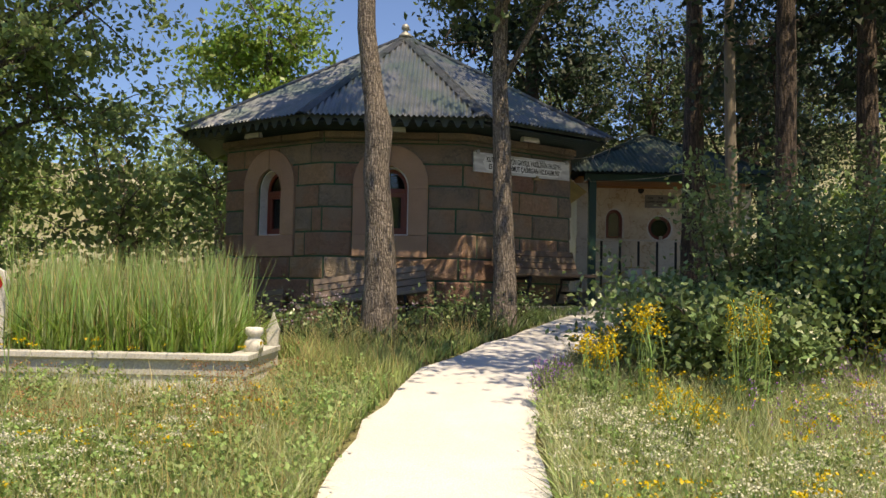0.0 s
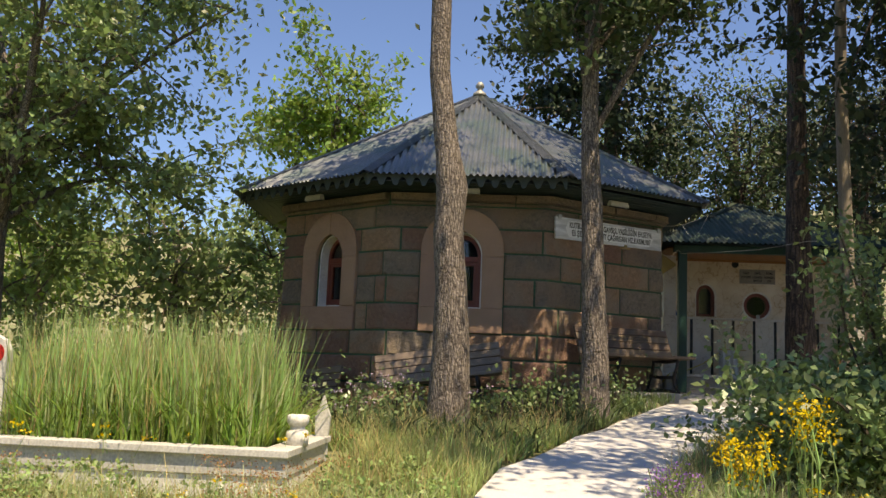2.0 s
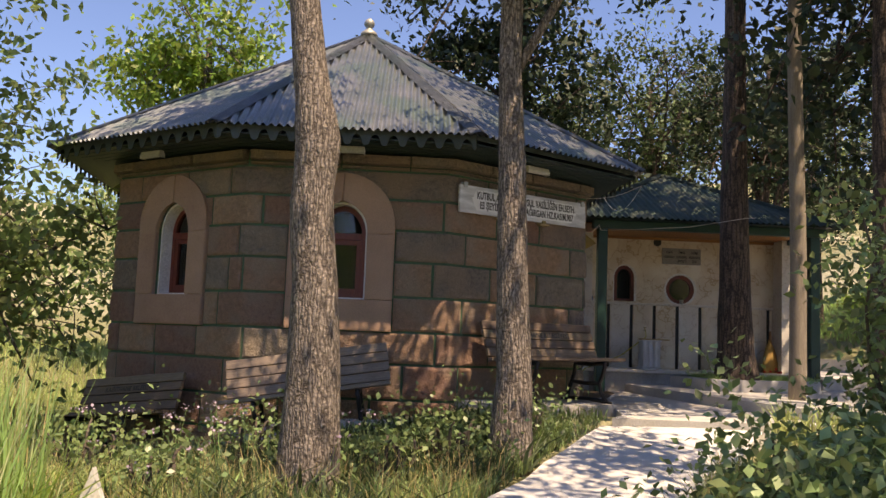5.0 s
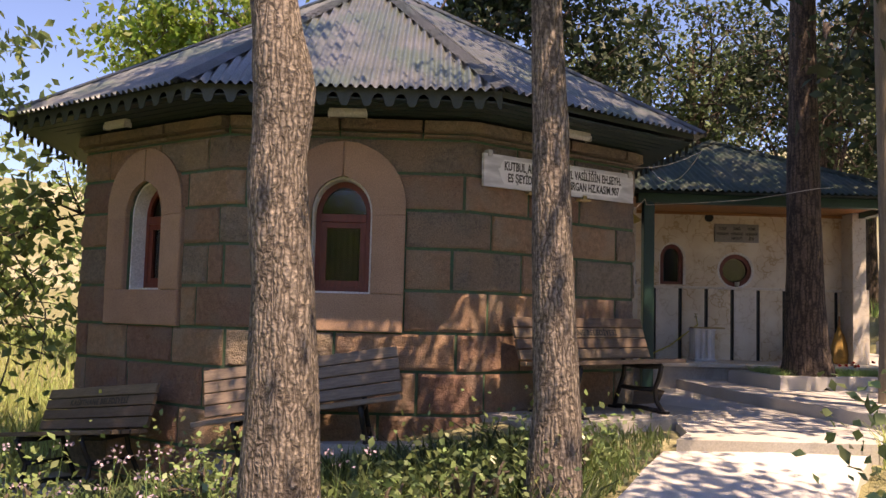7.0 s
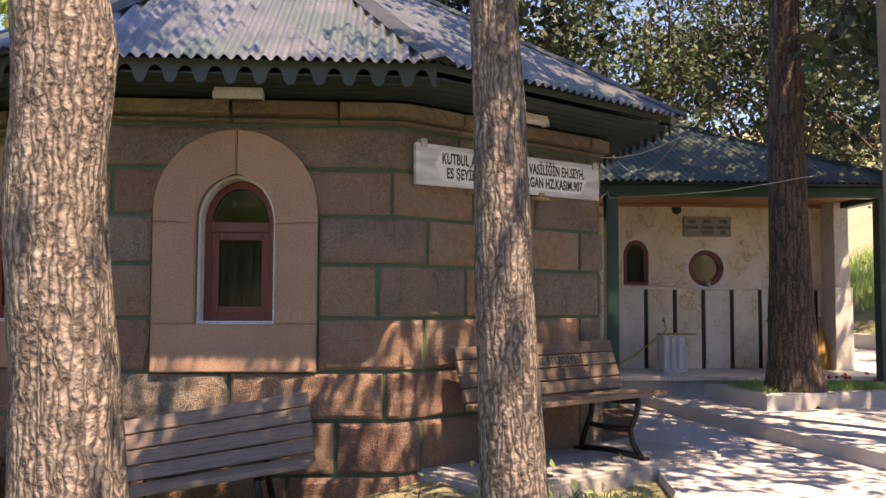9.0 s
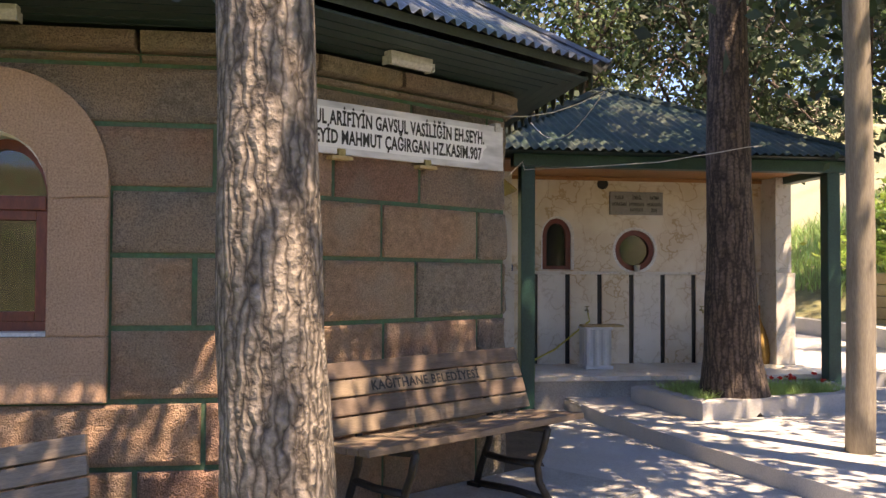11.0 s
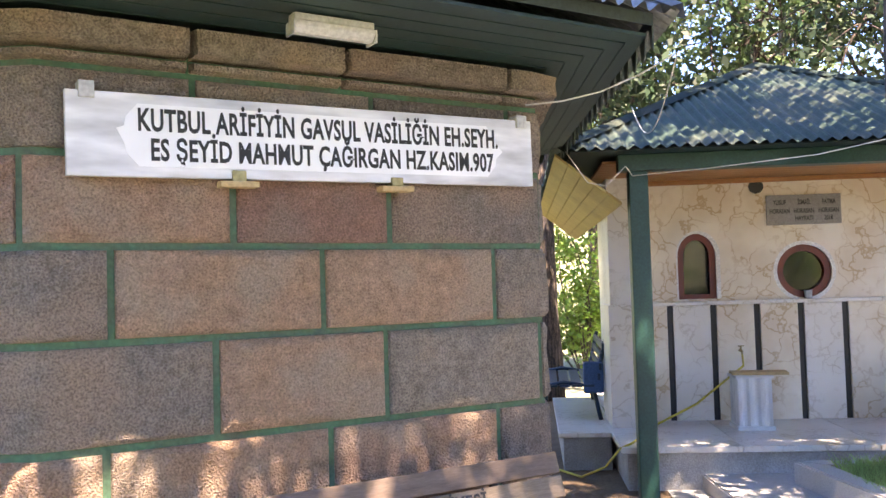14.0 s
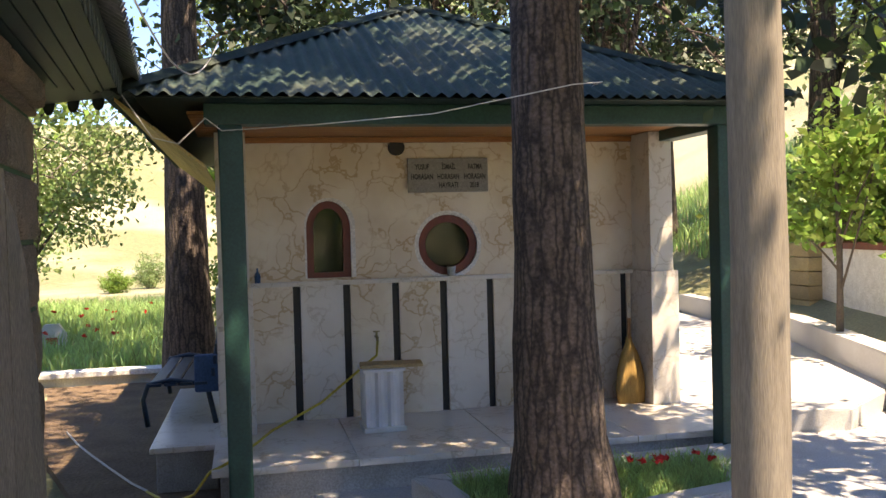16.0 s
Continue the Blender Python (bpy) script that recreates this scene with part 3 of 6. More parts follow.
def build_tomb_stones():
    rnd = random.Random(11)
    # joints, per course, as lengths along the wall from the middle of face 0
    C = SIDE
    known = {
        9: [-0.85 - 0.4, C - 0.5, C + 0.2, C + 0.85], 8: [-0.85, C - 1.06, C - 0.36, C + 0.27], 7: [-1.08, C - 0.78, C - 0.02, C + 0.76], 6: [-1.21, -1.02, C - 1.15, C - 0.43, C + 0.24],
        5: [-1.34, C - 0.80, C + 0.0, C + 0.76], 4: [-0.98, -0.08, C - 1.1, C - 0.43, C + 0.25], 3: [-1.21, -0.21 - C, 0.0 - 0.5, 0.61, C - 0.82, C + 0.0, C + 0.76],
        2: [-1.5, -0.6, 0.3, C - 0.5, C + 0.3], 1: [-1.2, -0.3, 0.6, C + 0.1], 0: [-0.8, 0.2, C - 0.3, C + 0.5]}
    greys = {(6, 2), (8, 3), (6, 4), (4, 0), (7, 0), (9, 0), (9, 1), (9, 2)}
    for row in range(10):
        z0, z1 = COURSES[row], COURSES[row + 1]
        js = list(known[row])
        s = max(js) + 0.75
        while s < 4.6 * SIDE:
            js.append(s)
            s += rnd.uniform(0.6, 0.85)
        s = min(js) - 0.65
        while s > -3.4 * SIDE:
            js.insert(0, s)
            s -= rnd.uniform(0.6, 0.85)
        js = sorted(js)
        first = js.index(min(known[row]))
        for i, (a, b) in enumerate(zip(js, js[1:])):
            holes = []
            for k in (-1, 0):
                c = k * SIDE + WIN_C
                if z1 > SUR_Z0 + 0.05:
                    zz = z1 if z0 > 2.9 else z0
                    half = SUR_H if zz < SUR_SP else SUR_H * max(0.0, 1 - ((zz - SUR_SP) / (SUR_TOP - SUR_SP)) ** 1.8) ** 0.5
                    if half > 0.02:
                        holes.append((c - half, c + half))
            for p, q in clipped(a, b, holes):
                grey = (row, i - first) in greys or rnd.random() < 0.08 or (p < -SIDE * 0.55 and rnd.random() < 0.3) or q > SIDE * 1.45
                stone_piece(p, q, z0, z1, 0.024 + rnd.uniform(-0.004, 0.004), M["greystone"] if grey else M["stone"], seed=row * 100 + i)
    # cornice of long smooth blocks
    s = -3.45 * SIDE
    i = 0
    while s < 4.6 * SIDE:
        e = s + rnd.uniform(0.55, 0.95)
        mat = M["greystone"] if rnd.random() < 0.9 else M["smoothstone"]
        stone_piece(s, e, 3.622, 3.668, 0.05, mat, "cornice_fillet", 0.002, 0.003, 1400 + i)
        stone_piece(s, e, 3.668, 3.778, 0.095, mat, "cornice_block", 0.002, 0.004, 900 + i)
        s, i = e, i + 1


def surround(k):
    """The raised stone frame round a pointed window, in five blocks, and the wooden window set back in the wall."""
    m = face_m(k)
    out, back = -0.045, 0.02
    c = WIN_C
    blocks = [[(c - SUR_H, SUR_Z0), (c + SUR_H, SUR_Z0), (c + SUR_H, WIN_Z0), (c - SUR_H, WIN_Z0)]]
    for sgn in (-1, 1):
        blocks.append([(c + sgn * WIN_H, WIN_Z0 + 0.003), (c + sgn * SUR_H, WIN_Z0 + 0.003), (c + sgn * SUR_H, WIN_SP), (c + sgn * WIN_H, WIN_SP)])
        inner = [(c + sgn * abs(x - c), z) for x, z in arch(c, WIN_H, WIN_SP, WIN_TOP)[:10]]
        outer = [(c + sgn * abs(x - c), z) for x, z in arch(c, SUR_H, SUR_SP, SUR_TOP)[:10]]
        g = sgn * 0.002
        blocks.append([(inner[0][0], WIN_SP + 0.003), (outer[0][0], WIN_SP + 0.003)] + [(x + (g if abs(x - c) < 0.01 else 0), z) for x, z in outer] + [(x + (g if abs(x - c) < 0.01 else 0), z) for x, z in inner[::-1]])
    for pts in blocks:
        clean = [p for i, p in enumerate(pts) if i == 0 or (abs(p[0] - pts[i - 1][0]) + abs(p[1] - pts[i - 1][1])) > 1e-4]
        bm = bmesh.new()
        prism(bm, clean, out, back, "y")
        bmesh.ops.bevel(bm, geom=[e for e in bm.edges if all(v.co.y < 0 for v in e.verts)], offset=0.008, segments=2, affect="EDGES")
        part("surround_block", bm, M["smoothstone"], tomb).matrix_world = m
    # white plastered reveal
    bm = bmesh.new()
    ring = [(c - WIN_H, WIN_Z0), (c + WIN_H, WIN_Z0)] + arch(c, WIN_H, WIN_SP, WIN_TOP)
    rin = [(c - WIN_H + 0.018, WIN_Z0 + 0.018), (c + WIN_H - 0.018, WIN_Z0 + 0.018)] + arch(c, WIN_H - 0.018, WIN_SP, WIN_TOP - 0.02)
    y0, y1 = 0.03, 0.40
    vs = [[bm.verts.new((x, y, z)) for x, z in r] for r, y in ((ring, y0), (rin, y0), (rin, y1))]
    n = len(ring)
    for a, b in zip(vs, vs[1:]):
        for i in range(n):
            bm.faces.new((a[i], a[(i + 1) % n], b[(i + 1) % n], b[i]))
    part("reveal", bm, M["white"], tomb, "white plastered window reveal").matrix_world = m
    win = new("window")
    win.parent = tomb
    win.matrix_world = m
    win["label"] = "pointed reddish-brown wooden window with fanlight"
    yf0, yf1, h = 0.17, 0.225, WIN_H - 0.018
    bm = bmesh.new()
    outer = [(c - h, WIN_Z0 + 0.018), (c + h, WIN_Z0 + 0.018)] + arch(c, h, WIN_SP, WIN_TOP - 0.02)
    w = 0.045
    inner = [(c - h + w, WIN_Z0 + 0.018 + w), (c + h - w, WIN_Z0 + 0.018 + w)] + arch(c, h - w, WIN_SP, WIN_TOP - 0.02 - w * 1.1)
    rings = [[bm.verts.new((x, y, z)) for x, z in r] for r, y in ((outer, yf1), (outer, yf0), (inner, yf0), (inner, yf1))]
    n = len(outer)
    for a, b in zip(rings, rings[1:] + rings[:1]):
        for i in range(n):
            bm.faces.new((a[i], a[(i + 1) % n], b[(i + 1) % n], b[i]))
    fr = part("window_frame", bm, M["window_wood"], win)
    fr.matrix_parent_inverse = Matrix()
    part("transom", boxed((c - h + w, yf0 - 0.01, 2.92), (c + h - w, yf1, 2.99), 0.006), M["window_wood"], win)
    # sash of the lower light
    bm = bmesh.new()
    x0, x1, z0, z1, sw = c - h + w, c + h - w, WIN_Z0 + 0.018 + w, 2.92, 0.05
    for lo, hi in (((x0, yf0 + 0.005, z0), (x0 + sw, yf1 - 0.005, z1)), ((x1 - sw, yf0 + 0.005, z0), (x1, yf1 - 0.005, z1)), ((x0 + sw, yf0 + 0.005, z0), (x1 - sw, yf1 - 0.005, z0 + sw)), ((x0 + sw, yf0 + 0.005, z1 - sw), (x1 - sw, yf1 - 0.005, z1))):
        box(bm, lo, hi, 0.004)
    part("sash", bm, M["window_wood"], win)
    part("pane", boxed((x0 + sw - 0.005, 0.198, z0 + sw - 0.005), (x1 - sw + 0.005, 0.202, z1 - sw + 0.005)), M["glass"], win)
    bm = bmesh.new()
    prism(bm, [(c - h + w, 2.99), (c + h - w, 2.99)] + arch(c, h - w, WIN_SP + 0.03, WIN_TOP - 0.02 - w * 1.1), 0.198, 0.202, "y")
    part("pane", bm, M["glass"], win)
    bm = bmesh.new()
    xs = np.linspace(x0 + 0.02, x1 - 0.01, 24)
    fold = [(x, 0.235 + 0.003 * math.sin(i * 1.9)) for i, x in enumerate(xs)]
    prism(bm, fold + [(x, y + 0.004) for x, y in fold[::-1]], z0 + 0.02, z1)
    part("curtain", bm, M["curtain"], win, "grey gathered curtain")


def hip_roof(parent, corners, apex, mat, pitch, amp=0.014, cap=0.10, power=5):
    """Corrugated sheets from each eave to the apex, with folded caps along the hips."""
    for i in range(len(corners)):
        a, b = corners[i], corners[(i + 1) % len(corners)]
        ex = (b - a).normalized()
        foot = a + ex * (apex - a).dot(ex)
        ey = (apex - foot).normalized()
        ez = ex.cross(ey)
        w, xm, length = (b - a).length, (foot - a).length, (apex - foot).length
        n = int(w / pitch * 8)
        vs = []
        for j in range(n + 1):
            x = w * j / n
            top = length * (x / xm if x < xm else (w - x) / (w - xm))
            h = amp * (1 - 2 * abs(math.sin(math.pi * x / pitch)) ** power)
            for yy in (-0.05 + 0.014 * noise.noise((math.floor(x / 0.8) * 5.1, i, 0.5)), top):
                vs.append(a + ex * x + ey * yy + ez * h)
        fs = [(2 * j, 2 * j + 2, 2 * j + 3, 2 * j + 1) for j in range(n)]
        ob = new("roof_sheet", mesh_of("roof_sheet", vs, fs, mat, True))
        ob.parent = parent
        d = (apex - a).normalized()
        side = d.cross(Vector((0, 0, 1))).normalized()
        up = side.cross(d)
        bm = bmesh.new()
        rows = [[bm.verts.new(p + side * s + up * h) for s, h in ((-cap, -0.004), (-0.035, 0.022), (0, 0.036), (0.035, 0.022), (cap, -0.004))] for p in (a - d * 0.05, apex)]
        for q in range(4):
            bm.faces.new((rows[0][q], rows[0][q + 1], rows[1][q + 1], rows[1][q]))
        bmesh.ops.solidify(bm, geom=bm.faces[:], thickness=0.003)
        part("hip_cap", bm, mat, parent)


def build_tomb_roof():
    roof = new("roof")
    roof.parent = tomb
    roof["label"] = "eight-sided green corrugated metal roof"
    hip_roof(roof, [Vector((*p, EAVE_Z)) for p in offset_ring(EAVES)], Vector((CX, MID_Y, APEX_Z)), M["roof"], 0.076, 0.016, power=2)
    nb = 6
    rings = []
    for i in range(nb):
        rings.append([offset_ring([-0.02 + (e - 0.05) * (i + g) / nb - h for e in EAVES]) for g, h in ((0, 0), (1, 0.006))])
    rim = offset_ring([e - 0.05 for e in EAVES])
    for k in range(8):
        j = (k + 1) % 8
        for i in range(nb):
            z = 3.79 + 0.015 * i / nb
            bm = bmesh.new()
            prism(bm, [rings[i][0][k], rings[i][0][j], rings[i][1][j], rings[i][1][k]], z, z + 0.012)
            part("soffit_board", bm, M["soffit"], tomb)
        a, b = Vector((*rim[k], 0)), Vector((*rim[j], 0))
        ex, length = (b - a).normalized(), (b - a).length
        teeth = round(length / 0.18)
        tw = length / teeth
        low = []
        for i in range(teeth):
            for dx, dz in ((0.0, -0.158), (0.10, -0.154), (0.17, -0.142), (0.21, -0.125), (0.24, -0.10), (0.30, -0.078), (0.38, -0.062), (0.5, -0.055), (0.62, -0.062), (0.70, -0.078), (0.76, -0.10), (0.79, -0.125), (0.83, -0.142), (0.90, -0.154)):
                low.append(((i + dx) * tw, EAVE_Z + (dz if k != 1 else -0.06)))
        low.append((length, EAVE_Z - (0.158 if k != 1 else 0.06)))
        bm = bmesh.new()
        put = lambda u, z: a + ex * u + Vector((0, 0, z))
        for (x0, z0), (x1, z1) in zip(low, low[1:]):
            bm.faces.new([bm.verts.new(p) for p in (put(x0, z0), put(x1, z1), put(x1, EAVE_Z - 0.012), put(x0, EAVE_Z - 0.012))])
        bmesh.ops.remove_doubles(bm, verts=bm.verts[:], dist=0.0005)
        bmesh.ops.solidify(bm, geom=bm.faces[:], thickness=0.006)
        part("fascia", bm, M["fascia"], tomb, "scalloped grey-green metal fascia" if k != 1 else "plain grey-green metal fascia")
    # weathered door jamb and arch beyond the corner
    x, y = WALLS[2]
    bm = bmesh.new()
    prism(bm, [(x - 0.2, y + 0.2), (x - 0.035, y + 0.2), (x - 0.012, y + 0.215), (x, y + 0.24), (x, y + 0.62), (x - 0.03, y + 0.64), (x - 0.03, y + 0.70), (x - 0.008, y + 0.72), (x - 0.008, y + 0.98), (x - 0.03, y + 1.0), (x - 0.33, y + 1.0)], 1.25, 3.30)
    part("door_jamb", bm, M["jamb"], tomb, "weathered grey stone door jamb")
    bm = bmesh.new()
    prism(bm, [(y + 1.0, 1.25), (y + 1.55, 1.25), (y + 1.5, 1.9), (y + 1.40, 2.5), (y + 1.28, 2.9), (y + 1.15, 3.12), (y + 1.0, 3.22)], x - 0.36, x - 0.01, "x")
    part("arch_stone", bm, M["jamb"], tomb, "weathered grey arch stone")
    # small ball on a collar at the apex
    bm = bmesh.new()
    lathe(bm, [(0.12, -0.02), (0.10, 0.03), (0.06, 0.06), (0.035, 0.09), (0.06, 0.12), (0.07, 0.155), (0.055, 0.19), (0.03, 0.215), (0.005, 0.225)], 14, (CX, MID_Y, APEX_Z))
    part("finial", bm, M["finial"], tomb, "small pale metal ball finial", True)


build_tomb_walls()
for k in (-1, 0):
    surround(k)
build_tomb_roof()

# ---- the washing pavilion ----
pav = thing("pavilion", "small veined-marble washing house with green hipped roof", "building")
PX0, PX1, PY, PFLOOR = 2.62, 6.05, 17.65, 1.63


def circle_pts(cx, cz, r, n=28):
    return [(cx + r * math.cos(2 * math.pi * i / n), cz + r * math.sin(2 * math.pi * i / n)) for i in range(n)]


def arch_win(cx, h, z0, zs, zt):
    return [(cx - h, z0), (cx + h, z0)] + [(cx + h * math.cos(t), zs + (zt - zs) * math.sin(t)) for t in np.linspace(0, math.pi, 15)]


def build_pavilion():
    wx0, wx1, ztop = 2.83, 5.86, 3.80
    rc, rr = (4.335, 2.905), 0.235
    aw = arch_win(3.42, 0.165, 2.67, 3.06, 3.26)
    part("upper_wall", holed_wall([(wx0, 2.665), (wx1, 2.665), (wx1, ztop), (wx0, ztop)], [circle_pts(*rc, rr + 0.03), arch_win(3.43, 0.19, 2.685, 3.07, 3.285)], PY, PY + 0.3), M["marble"], pav)
    part("lower_wall", boxed((wx0, PY + 0.012, PFLOOR), (wx1, PY + 0.3, 2.63)), M["black"], pav, "black gaps between the marble panels")
    # marble panels with dark strips between them
    edges = [2.83] + [3.17 + 0.372 * i for i in range(8)]
    for i, (a, b) in enumerate(zip(edges, edges[1:] + [5.86])):
        if b - a > 0.05:
            part("marble_panel", boxed((a + (0.027 if i else 0), PY - 0.012, PFLOOR), (b - 0.027, PY + 0.02, 2.632), 0.003), M["greymarble"] if i in (1, 4) else M["marble"], pav)
    part("ledge", boxed((wx0, PY - 0.05, 2.632), (wx1, PY + 0.01, 2.665), 0.005), M["greymarble"], pav)
    for x0, x1, nm in ((PX0, 2.83, "pier"), (5.86, PX1, "pier")):
        part(nm, boxed((x0, PY - 0.33, 2.66), (x1, PY + 0.3, ztop), 0.006), M["greymarble"], pav)
        part("pier_base", boxed((x0 - 0.02, PY - 0.37, PFLOOR), (x1 + 0.02, PY + 0.3, 2.66), 0.006), M["greymarble"], pav)
    part("side_wall", boxed((PX0 + 0.24, PY + 0.3, 1.3), (PX0 + 0.44, 20.6, ztop)), M["greymarble"], pav)
    part("side_wall", boxed((PX1 - 0.25, PY + 0.3, 1.3), (PX1, 20.6, ztop)), M["greymarble"], pav)
    part("back_wall", boxed((PX0 + 0.24, 20.6, 1.3), (PX1, 20.85, ztop)), M["greymarble"], pav)
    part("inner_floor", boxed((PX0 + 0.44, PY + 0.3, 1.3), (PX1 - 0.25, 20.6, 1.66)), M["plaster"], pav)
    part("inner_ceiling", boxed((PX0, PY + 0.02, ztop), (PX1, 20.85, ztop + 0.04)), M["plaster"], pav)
    # windows
    for nm, o, i in (("round_window", circle_pts(*rc, rr), circle_pts(*rc, rr - 0.06)), ("arched_window", aw, arch_win(3.42, 0.112, 2.725, 3.06, 3.205))):
        w = new(nm)
        w.parent = pav
        part("window_frame", ring_prism(o, i, PY + 0.03, PY + 0.10), M["window_wood"], w)
        bm = bmesh.new()
        prism(bm, i, PY + 0.065, PY + 0.07, "y")
        part("pane", bm, M["glass"], w)
        bm = bmesh.new()
        prism(bm, [(x, z) for x, z in i], PY + 0.11, PY + 0.115, "y")
        part("curtain", bm, M["curtain"], w)
    part("reveal", ring_prism(circle_pts(*rc, rr + 0.03), circle_pts(*rc, rr - 0.002), PY + 0.002, PY + 0.15), M["white"], pav)
    part("reveal", ring_prism(arch_win(3.43, 0.19, 2.685, 3.07, 3.285), aw, PY + 0.002, PY + 0.15), M["white"], pav)
    # flue hole without an opening: its inner dark is a black disc
    bm = bmesh.new()
    prism(bm, circle_pts(3.95, 3.655, 0.062, 18), PY - 0.02, PY + 0.02, "y")
    part("vent_hole", bm, M["black"], pav, "round black disc for the dark inside of a flue hole")
    # platform
    part("platform", boxed((2.62, 16.46, 1.15), (6.05, PY + 0.3, 1.585)), M["kerb"], pav)
    for a, b in ((2.57, 3.45), (3.45, 4.42), (4.42, 5.3), (5.3, 6.12)):
        part("platform_slab", boxed((a + 0.002, 16.40, 1.585), (b - 0.002, PY - 0.005, PFLOOR), 0.006), M["greymarble"], pav)
    # posts, beam, boarded ceiling
    for x in (2.745, 5.89):
        part("post", boxed((x - 0.07, 16.23, 1.25), (x + 0.07, 16.37, 3.66), 0.012), M["green"], pav, "dark green square post")
    part("beam", boxed((2.6, 16.22, 3.66), (6.05, 16.36, 3.78), 0.008), M["green"], pav)
    for x in (5.95,):
        part("side_beam", boxed((x, 16.36, 3.66), (x + 0.14, 20.9, 3.78), 0.008), M["green"], pav)
    for i in range(9):
        y = 16.37 + i * 0.142
        part("ceiling_board", boxed((2.5, y, 3.735), (5.94, y + 0.136, 3.755), 0.004), M["pine_wood"], pav)
    part("pine_trim", boxed((2.83, PY - 0.03, 3.69), (5.86, PY - 0.002, 3.733), 0.005), M["pine_wood"], pav)
    for i in range(5):
        a, b = i / 5, (i + 1) / 5 - 0.012
        bm = bmesh.new()
        prism(bm, [(2.14 + 0.47 * a, 3.77 - 0.37 * a), (2.14 + 0.47 * b, 3.77 - 0.37 * b), (2.14 + 0.47 * b, 3.79 - 0.37 * b), (2.14 + 0.47 * a, 3.79 - 0.37 * a)], 16.1, 21.0, "y")
        part("eave_board", bm, M["shelter"], pav, "yellow-painted sloping eave board")
    # hipped roof
    roof = new("roof")
    roof.parent = pav
    x0, x1, y0, y1, z, apex = 2.15, 6.15, 15.92, 21.2, 3.80, Vector((4.25, 18.6, 4.95))
    corners = [Vector(p) for p in ((x0, y0, z), (x1, y0, z), (x1, y1, z), (x0, y1, z))]
    hip_roof(roof, corners, apex, M["roof2"], 0.088, 0.0135, 0.09, 2)
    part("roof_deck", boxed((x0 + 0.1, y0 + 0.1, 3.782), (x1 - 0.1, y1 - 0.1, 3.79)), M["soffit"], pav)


build_pavilion()

# ---- trees and shrubs ----
def leaf_mesh(name, centres, size, mat, rnd, flat=0.0, ratio=0.55):
    """Many folded leaves as one mesh: each a kite of four corners."""
    n = len(centres)
    c = np.array(centres, dtype=float)
    d = rnd.normal(size=(n, 3))
    d /= np.linalg.norm(d, axis=1)[:, None]
    nrm = rnd.normal(size=(n, 3))
    nrm[:, 2] += flat
    side = np.cross(d, nrm)
    side /= np.linalg.norm(side, axis=1)[:, None] + 1e-9
    up = np.cross(side, d)
    s = size * rnd.uniform(0.6, 1.35, n)[:, None]
    v = np.empty((n, 4, 3))
    v[:, 0] = c - d * s * 0.5
    v[:, 1] = c + side * s * ratio * 0.5 + up * s * 0.10
    v[:, 2] = c + d * s * 0.5
    v[:, 3] = c - side * s * ratio * 0.5 + up * s * 0.10
    me = bpy.data.meshes.new(name)
    me.vertices.add(4 * n)
    me.vertices.foreach_set("co", v.ravel())
    me.loops.add(4 * n)
    me.loops.foreach_set("vertex_index", np.arange(4 * n))
    me.polygons.add(n)
    me.polygons.foreach_set("loop_start", np.arange(0, 4 * n, 4))
    me.polygons.foreach_set("loop_total", np.full(n, 4))
    me.materials.append(mat)
    me.update(calc_edges=True)
    return me


def curve_up(a, b, sag, n=5, seed=0, bend=0.12):
    rnd = random.Random(seed)
    a, b = Vector(a), Vector(b)
    L = (b - a).length
    off = Vector((rnd.uniform(-1, 1), rnd.uniform(-1, 1), 0)) * L * bend
    return [a.lerp(b, t) + off * math.sin(math.pi * t) + Vector((0, 0, sag * math.sin(math.pi * t))) for t in [i / n for i in range(n + 1)]]


